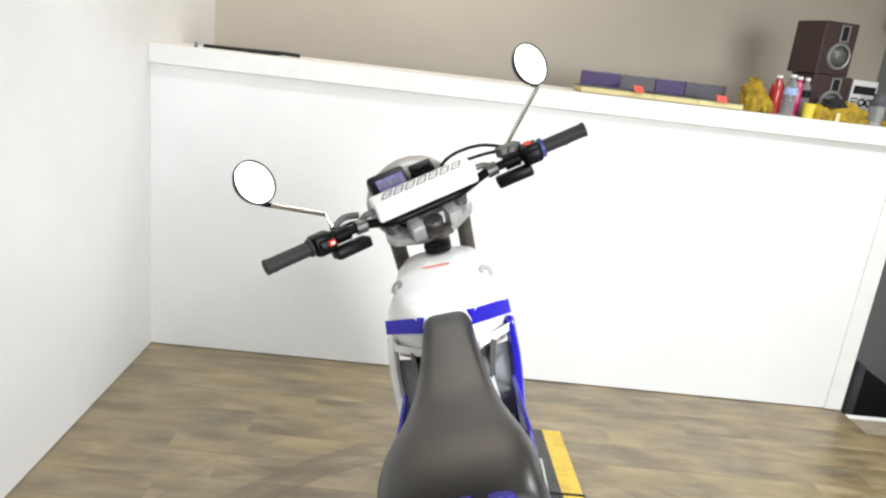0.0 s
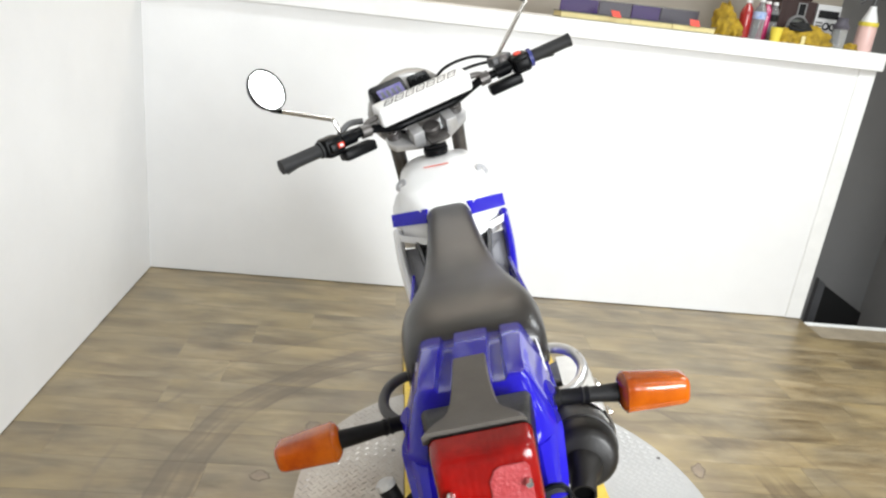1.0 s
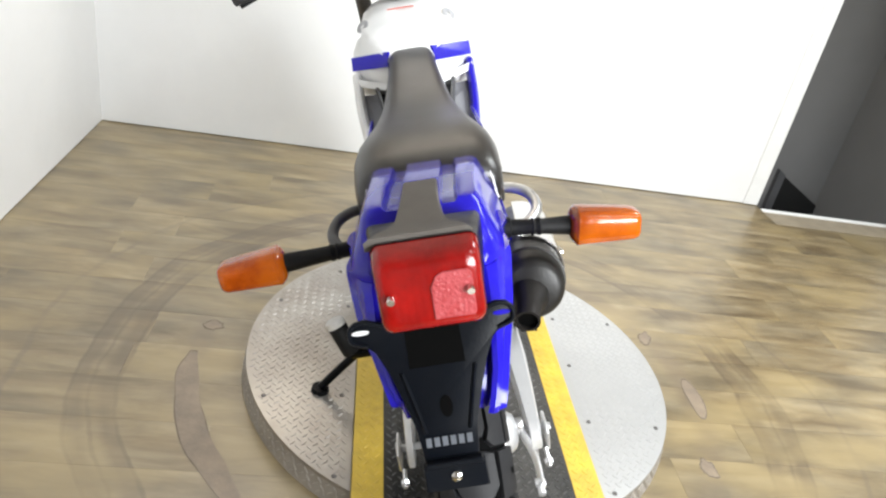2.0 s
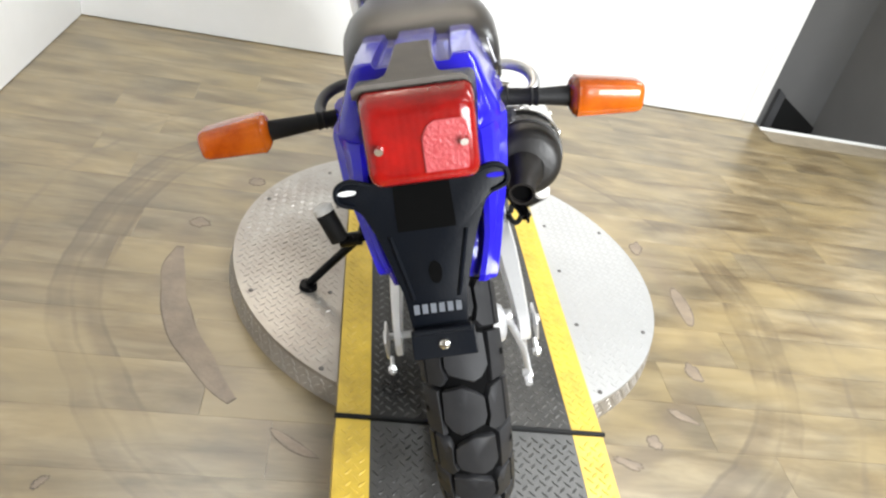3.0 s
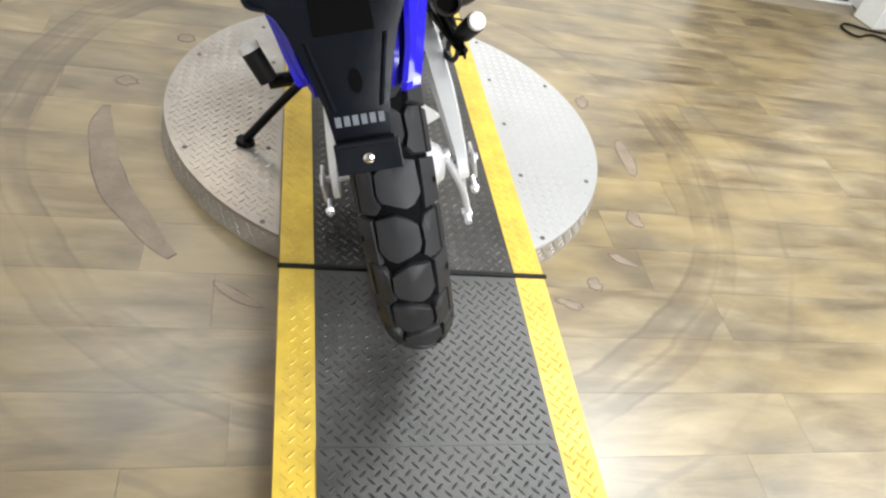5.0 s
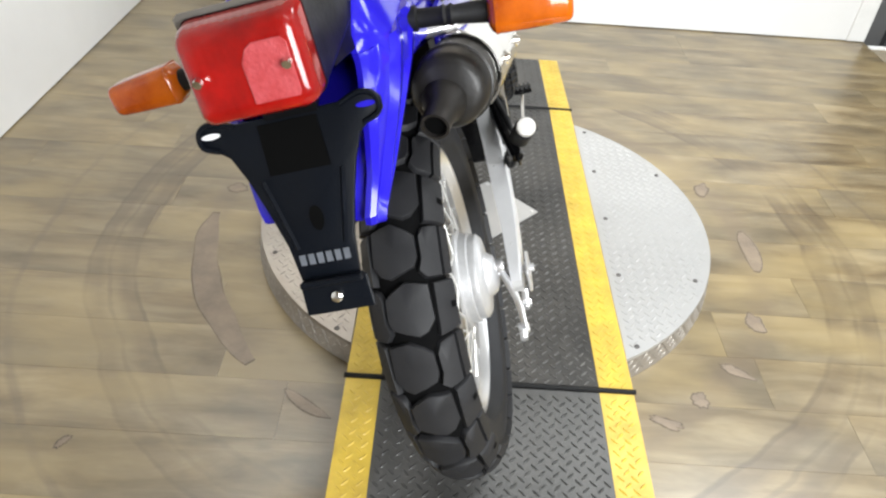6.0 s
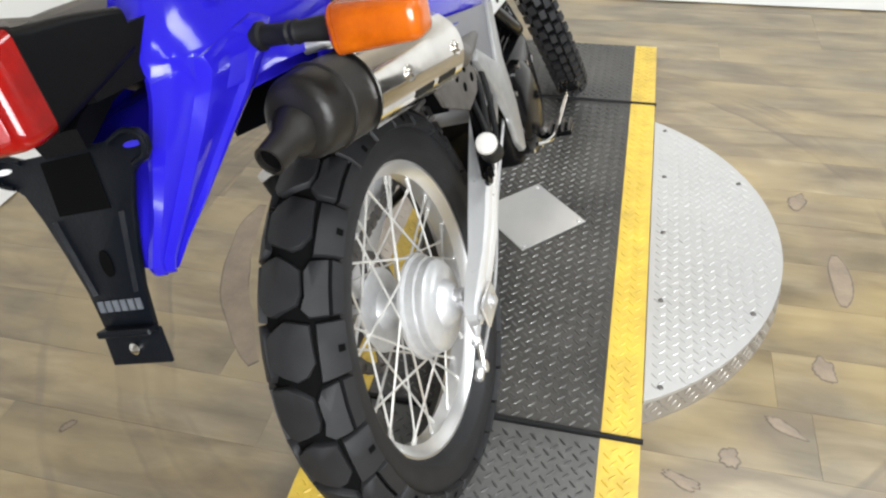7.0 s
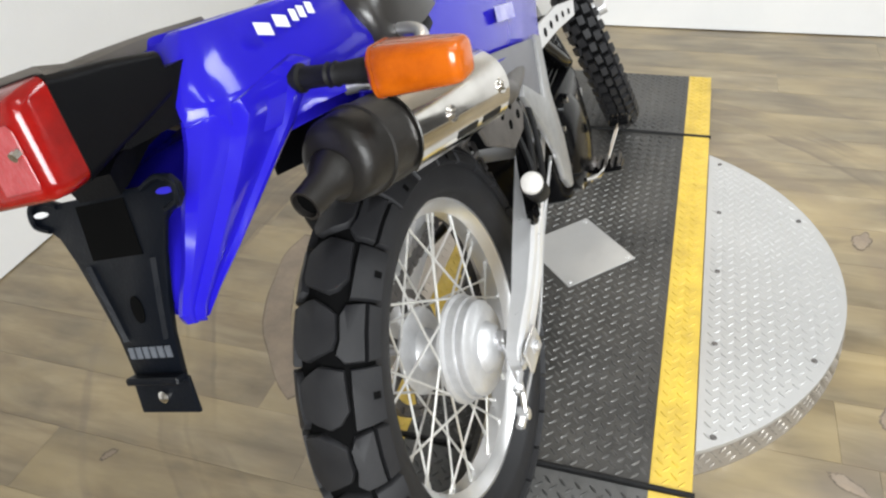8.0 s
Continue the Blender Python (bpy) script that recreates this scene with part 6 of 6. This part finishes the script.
def speaker(x, y, z, w, d, h, turn, label):
    t = thing("speaker", x, y, z, turn, label, "speaker", "speakers stacked on the ledge")
    part("cabinet", box_bm(-w / 2, w / 2, 0, d, 0, h, 0.003), M_WALNUT, t, "dark walnut cabinet")
    part("port_frame", join(box_bm(-0.005, 0.040, -0.004, 0.002, h * 0.64, h * 0.66), box_bm(-0.005, 0.040, -0.004, 0.002, h * 0.93, h * 0.95), box_bm(-0.005, 0.001, -0.004, 0.002, h * 0.66, h * 0.93), box_bm(0.034, 0.040, -0.004, 0.002, h * 0.66, h * 0.93)), M_GREYRING, t, "pale tweeter frame")
    part("tweeter", box_bm(0.001, 0.034, -0.002, 0.002, h * 0.66, h * 0.93), M_BLACK, t)
    c = (0.012, 0, h * 0.36)
    part("woofer_ring", moved(lathe_x([(-0.008, 0.046), (-0.012, 0.052), (-0.006, 0.058), (0.002, 0.059)], (0, 0, 0), 36), Matrix.Translation(c) @ pose(0, 0, 0, 0, 0, 90)), M_GREYRING, t, "grey woofer surround", True)
    part("woofer", moved(lathe_x([(0.001, 0.046), (-0.004, 0.040), (-0.014, 0.030), (-0.020, 0.016), (-0.022, 0)], (0, 0, 0), 36), Matrix.Translation(c) @ pose(0, 0, 0, 0, 0, 90)), M_CONE, t, "glossy domed woofer", True)
    return t


speaker(1.425, 2.40, LZ, 0.185, 0.18, 0.19, 6, "dark wooden bookshelf speaker under another, partly hidden by cloths")
speaker(1.410, 2.40, LZ + 0.1915, 0.170, 0.19, 0.225, 12, "dark wooden bookshelf speaker stacked on another")

radio = thing("radio", 1.585, 2.42, LZ, 4, "white tabletop radio with a dark window and two dials", "radio")
part("case", box_bm(-0.058, 0.065, 0, 0.09, 0, 0.185, 0.004), M_RADIO, radio)
part("display_window", box_bm(-0.048, 0.056, -0.003, 0.001, 0.125, 0.160), M_BLACK, radio, "dark window")
for dx in (0.004, 0.040):
    part("dial", moved(lathe_x([(0, 0.010), (-0.008, 0.016), (0, 0.018)], (0, 0, 0), 20), Matrix.Translation((dx, 0, 0.090)) @ pose(0, 0, 0, 0, 0, 90)), M_BLACK, radio, "black dial ring", True)
for k in range(6):
    part("button", box_bm(-0.050 + 0.012 * (k % 3), -0.043 + 0.012 * (k % 3), -0.003, 0, 0.086 + 0.014 * (k // 3), 0.094 + 0.014 * (k // 3)), M_BLACK, radio)


def bottle(x, y, r, h, body, label, wrap=None):
    t = thing("bottle", x, y, LZ, 0, label, "bottle", "bottles on the ledge")
    part("body", moved(lathe_x([(0, 0), (0, r * 0.9), (0.006, r), (h * 0.35, r * 0.93), (h * 0.6, r), (h * 0.78, r * 0.8), (h * 0.88, r * 0.4), (h * 0.93, r * 0.38), (h * 0.93, 0)], (0, 0, 0), 24), pose(0, 0, 0, 0, -90, 0)), body, t, "", True)
    part("cap", cyl((0, 0, h * 0.925), (0, 0, h), r * 0.46, segs=16, bevel=0.001), M_CAPW, t, "white screw cap", True)
    if wrap:
        part("label_wrap", cyl((0, 0, h * 0.50), (0, 0, h * 0.68), r * 1.02, segs=24, cap=False), wrap, t, "printed wrap label", True)
    return t


bottle(1.165, 2.36, 0.030, 0.165, M_REDDRINK, "red soft drink bottle with a white cap")
bottle(1.212, 2.33, 0.029, 0.175, M_CLEAR, "clear water bottle with a blue label", M_LABELBLUE)
bottle(1.262, 2.37, 0.027, 0.170, M_PINKDRINK, "magenta drink bottle with a white cap")
bottle(1.292, 2.36, 0.024, 0.168, M_CLEAR, "clear plastic bottle with a white cap", M_BLACK)
cup = thing("cup", 1.290, 2.29, LZ, 0, "small yellow plastic cup with tapered sides", "cup")
part("cup_wall", moved(lathe_x([(0, 0), (0, 0.021), (0.062, 0.027), (0.062, 0.025), (0.004, 0.019), (0.004, 0)], (0, 0, 0), 24), pose(0, 0, 0, 0, -90, 0)), M_YELLOWP, cup, "", True)
jar = thing("jar", 1.612, 2.33, LZ, 0, "clear plastic jar with a smoky lid", "jar")
part("jar_body", moved(lathe_x([(0, 0), (0, 0.032), (0.075, 0.034), (0.085, 0.028)], (0, 0, 0), 24), pose(0, 0, 0, 0, -90, 0)), M_CLEAR, jar, "", True)
part("lid", moved(lathe_x([(0.085, 0.036), (0.100, 0.037), (0.112, 0.026), (0.135, 0.024), (0.135, 0)], (0, 0, 0), 24), pose(0, 0, 0, 0, -90, 0)), M_GREYP, jar, "smoky plastic lid", True)
spray = thing("spray_bottle", 1.745, 2.34, LZ, -20, "spray bottle with pink fluid, yellow collar and grey trigger", "spray bottle")
part("bottle_body", moved(lathe_x([(0, 0), (0, 0.040), (0.006, 0.042), (0.10, 0.041), (0.125, 0.036)], (0, 0, 0), 28), pose(0, 0, 0, 0, -90, 0)), M_PINKFLUID, spray, "pale pink fluid", True)
part("shoulder", moved(lathe_x([(0.125, 0.037), (0.150, 0.030), (0.185, 0.016), (0.20, 0.014), (0.20, 0)], (0, 0, 0), 24), pose(0, 0, 0, 0, -90, 0)), M_CAPW, spray, "translucent shoulder", True)
part("collar", cyl((0, 0, 0.112), (0, 0, 0.130), 0.0425, segs=28), M_YELLOWP, spray, "yellow band", True)
part("trigger_head", join(tube([(0.03, 0, 0.240), (0.0, 0, 0.252), (-0.045, 0, 0.262)], 0.013, 10, 4), tube([(0, 0, 0.20), (0.0, 0, 0.245)], 0.011, 10, 2), tube([(-0.025, 0, 0.250), (-0.038, 0, 0.225), (-0.060, 0, 0.205)], 0.006, 8, 4)), M_GPLASTIC, spray, "grey trigger head", True)


def crumpled(name, x, y, sx, sy, sz, material, label, category, seed, flat=0.3):
    t = thing(name, x, y, LZ, 0, label, category)
    bm = bmesh.new()
    bmesh.ops.create_icosphere(bm, subdivisions=4, radius=1.0)
    for v in bm.verts:
        p = v.co.copy()
        n = noise.fractal(p * 2.2 + Vector((seed, 0, 0)), 0.8, 2.0, 4) * 0.30
        q = p * (1 + n)
        v.co = Vector((q.x * sx, q.y * sy, max(q.z, -flat) * sz))
    lo = min(v.co.z for v in bm.verts)
    for v in bm.verts:
        v.co.z -= lo
    part("cloth_fold", bm, material, t, "", True, angle=60)
    return t


crumpled("glove_pile", 1.055, 2.34, 0.052, 0.05, 0.085, M_CLOTHY, "pile of crumpled yellow work gloves", "gloves", 3, 0.6)
crumpled("glove_pile", 1.105, 2.32, 0.034, 0.035, 0.045, M_CLOTHY, "small crumpled yellow glove", "gloves", 8, 0.6)
crumpled("yellow_cloth", 1.45, 2.31, 0.115, 0.05, 0.060, M_CLOTHY, "crumpled yellow cloth with dark edging", "cloth", 5)
crumpled("yellow_cloth", 1.345, 2.31, 0.045, 0.04, 0.050, M_CLOTHY, "folded yellow cloth with soft creases", "cloth", 11)
crumpled("black_cap", 1.405, 2.30, 0.055, 0.035, 0.032, M_CLOTHB, "crumpled black fabric lying on a yellow cloth", "cloth", 14).location.z += 0.055
crumpled("yellow_cloth", 1.665, 2.30, 0.028, 0.03, 0.022, M_CLOTHY, "small crumpled yellow rag on the ledge", "cloth", 21)
tag = thing("paper_tag", 1.408, 2.258, LZ, 0, "narrow cream paper tag hanging on a cloth", "tag")
part("tag_sheet", box_bm(-0.009, 0.009, -0.001, 0.001, 0, 0.036), M_PAPER, tag)

for x0, x1, y, lab in ((0.285, 0.62, 2.30, "thick pad of yellow paper lying on the ledge"), (0.60, 0.80, 2.29, "pad of yellow paper lying on the ledge"), (0.79, 0.985, 2.28, "short pad of cream paper lying on the ledge")):
    book = thing("paper_pad", (x0 + x1) / 2, y, LZ, -1.5, lab, "paper pad", "paper pads on the ledge")
    w = (x1 - x0) / 2
    part("page_block", box_bm(-w, w, -0.03, 0.16, 0.002, 0.026, 0.002, 1), M_PAPER, book, "pale yellow page edges")
    part("cover", box_bm(-w - 0.004, w + 0.004, -0.034, 0.165, 0.0263, 0.029), M_GPLASTIC, book, "grey cover")
    part("back_cover", box_bm(-w - 0.004, w + 0.004, -0.034, 0.165, 0, 0.0018), M_GPLASTIC, book, "grey cover")
for x0, x1, m_, lab in ((0.315, 0.50, M_PURPLEP, "purple translucent acrylic panel lying behind paper pads"), (0.50, 0.66, M_GREYP, "smoky translucent acrylic panel"), (0.66, 0.80, M_PURPLEP, "purple translucent acrylic panel"), (0.80, 0.99, M_GREYP, "smoky translucent acrylic panel with purple end")):
    pn = thing("acrylic_panel", (x0 + x1) / 2, 2.475, LZ, -1.5, lab, "panel", "acrylic panels on the ledge")
    w = (x1 - x0) / 2 - 0.002
    part("sheet", box_bm(-w, w, 0, 0.012, 0, 0.088, 0.002, 1), m_, pn)
    part("sheet_edge", box_bm(-w, w, -0.002, 0.014, 0.0885, 0.0925), M_STEEL, pn, "dark upper edge")
for x, y, tz in ((0.525, 2.265, 24), (0.885, 2.255, 12)):
    nt_ = thing("sticky_note", x, y, LZ + 0.0295, 0, "coral sticky note lying on the paper pads", "sticky note", "sticky notes")
    nm = part("note_sheet", slab([(-0.026, -0.02), (0.022, -0.024), (0.032, 0.018), (-0.014, 0.022)], 0.0012, pose(0, 0, 0.010, 38, 0, tz)), M_CORAL, nt_)
strap = thing("dark_strap", -1.06, 2.40, LZ, -2, "thin dark folded strap lying flat on the ledge", "strap")
part("strap_band", join(tube([(-0.30, 0, 0.006), (-0.1, 0.01, 0.008), (0.03, -0.01, 0.012), (0.12, 0.0, 0.010)], 0.008, 8, 4, 2.0), box_bm(-0.12, 0.03, -0.02, 0.02, 0, 0.014, 0.003)), M_CLOTHB, strap)
knob = thing("small_screw", -1.37, 2.33, LZ, 0, "small dark screw standing on the ledge", "screw")
part("screw_body", cyl((0, 0, 0), (0, 0, 0.022), 0.008, 0.005, 10), M_STEEL, knob)

# ---- stairwell and floor edge ----
dark = thing("stair_opening", 2.60, 3.085, 0.0, 0, "black sheet with a sloping top standing for a dark opening low in the stairwell", "opening")
tagged(dark, kind="structure")
# black sheet on the wall in place of the opening's shaded depth
part("opening_shade_sheet", slab([(-0.16, -0.18), (0.155, -0.36), (0.155, -1.2), (-0.16, -1.2)], 0.012, basis((0, 0, 0), (1, 0, 0), (0, 0, 1))), mat("void_shade_black", (0.006, 0.006, 0.006), 0.9), dark)
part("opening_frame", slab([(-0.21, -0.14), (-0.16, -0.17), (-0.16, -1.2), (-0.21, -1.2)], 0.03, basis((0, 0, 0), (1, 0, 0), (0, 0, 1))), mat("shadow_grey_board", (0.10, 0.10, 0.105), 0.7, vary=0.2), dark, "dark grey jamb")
brk = thing("wall_bracket", 2.14, 3.02, 1.74, 0, "black wall bracket with a hanging cable high in the stairwell", "bracket")
part("bracket_arm", join(box_bm(-0.13, 0.25, -0.03, 0.07, 0.055, 0.12, 0.01), box_bm(-0.13, -0.04, -0.05, 0.05, 0.0, 0.10, 0.012)), M_BPLASTIC, brk)
part("bracket_cable", tube([(-0.05, -0.02, 0.01), (0.08, -0.02, -0.01), (0.2, -0.02, -0.005), (0.26, -0.02, 0.03)], 0.005, 8, 5), M_BLACK, brk, "thin black cable", True)
post = thing("pillar_base", 2.66, 1.965, FLOOR_Z, 12, "white painted pillar beside the stair opening", "pillar")
part("pillar_shaft", box_bm(-0.12, 0.5, -0.07, 0.07, 0, 2.70, 0.004), M_TRIM, post)
cab = thing("cable", 2.40, 1.82, FLOOR_Z, 0, "black cable loop lying on the floor", "cable")
part("cable_loop", tube([(0.45, -0.06, 0.006), (0.22, -0.09, 0.006), (0.10, -0.03, 0.006), (-0.02, -0.07, 0.006), (-0.06, 0.0, 0.006), (0.0, 0.06, 0.006), (0.12, 0.02, 0.006), (0.3, 0.02, 0.006), (0.45, 0.06, 0.006)], 0.006, 8, 6), M_BLACK, cab, "", True)

# chips of old adhesive on the floor round the turntable
M_CHIP = mat("old_adhesive", (0.180, 0.140, 0.105), 0.36, colour2=(0.265, 0.205, 0.145), scale=14, bump=0.3, bump_scale=120)
M_RIM = mat("scuff_edge", (0.085, 0.066, 0.052), 0.7, colour2=(0.17, 0.135, 0.10), scale=40, bump=0.3, bump_scale=150)


def scuff(x, y, turn, outline, label):
    """A worn patch: a dark ragged edge with a paler field inside it."""
    ch = thing("floor_scuff", x, y, FLOOR_Z + 0.0002, turn, label, "scuff", "scuffs round the turntable")
    part("scuff_edge", slab(outline, 0.0003), M_RIM, ch)
    mx, my = sum(p[0] for p in outline) / len(outline), sum(p[1] for p in outline) / len(outline)
    inner = []
    for k, (u, v) in enumerate(outline):
        d = math.hypot(u - mx, v - my)
        cut = 1 - (0.0034 + 0.0045 * max(0, noise.noise(Vector((k * 0.6, x * 9, y * 7))))) / max(d, 0.004)
        inner.append((mx + (u - mx) * cut, my + (v - my) * cut))
    part("scuff_patch", slab(inner, 0.0006), M_CHIP, ch)


def ragged(rx, ry, seed, n=40):
    pts = []
    for k in range(n):
        a = 2 * math.pi * k / n
        c, d = math.cos(a), math.sin(a)
        q = 1 + 0.40 * noise.noise(Vector((c * 1.7 + seed, d * 1.7, seed))) + 0.22 * noise.noise(Vector((c * 5, d * 5 + seed, 0)))
        pts.append((rx * q * c, ry * q * d))
    return pts


def bow(r0, r1, a0, a1, seed, n=26):
    """A patch that follows a circle about the turntable's middle."""
    arc = []
    for side in (0, 1):
        for k in range(n + 1):
            t = k / n if side == 0 else 1 - k / n
            a = radians(a0 + (a1 - a0) * t)
            taper = math.sin(math.pi * min(max(t, 0.02), 0.98)) ** 0.45
            mid, half = (r0 + r1) / 2, (r1 - r0) / 2 * taper
            q = mid + (half if side == 0 else -half) + 0.012 * noise.noise(Vector((a * 6, side * 5 + seed, 0)))
            arc.append((q * math.cos(a), q * math.sin(a)))
    return arc


for cx_, cy_, rx_, ry_, tz in ((0.673, 0.300, 0.022, 0.034, 10), (0.688, 0.890, 0.022, 0.038, -25), (0.576, 0.134, 0.040, 0.014, -35), (0.470, 0.044, 0.020, 0.022, 0), (0.385, -0.024, 0.038, 0.013, -20), (-0.724, 0.742, 0.026, 0.024, 20), (-0.599, 1.010, 0.026, 0.024, 40), (-0.838, -0.158, 0.020, 0.010, 60)):
    scuff(cx_, cy_, tz, ragged(rx_, ry_, cx_ * 9), "worn grey patch of old adhesive on the floor")
for a0, a1, r0, r1 in ((180, 226, 0.718, 0.790), (-9, 5, 0.725, 0.775), (234.5, 244.5, 0.735, 0.772)):
    scuff(0, TY, 0, bow(r0, r1, a0, a1, a0 * 0.1), "long bowed patch of worn adhesive beside the turntable")

# ---- floor planks ----
rnd = random.Random(11)
y = -3.62
while y < 2.30:
    y1 = min(y + 0.152, 2.30)
    xmax = 4.2 if y1 < 2.156 else 1.772
    x = WX - 0.06 - rnd.random() * 1.2
    while x < xmax:
        xa, xb = max(x, WX - 0.06), min(x + 1.22, xmax)
        if xb - xa > 0.01:
            g = 0.0003
            part("plank", box_bm(xa + g, xb - g, y + g, y1 - g, FLOOR_Z - 0.006, FLOOR_Z), M_PLANK, floor)
        x += 1.22
    y += 0.152
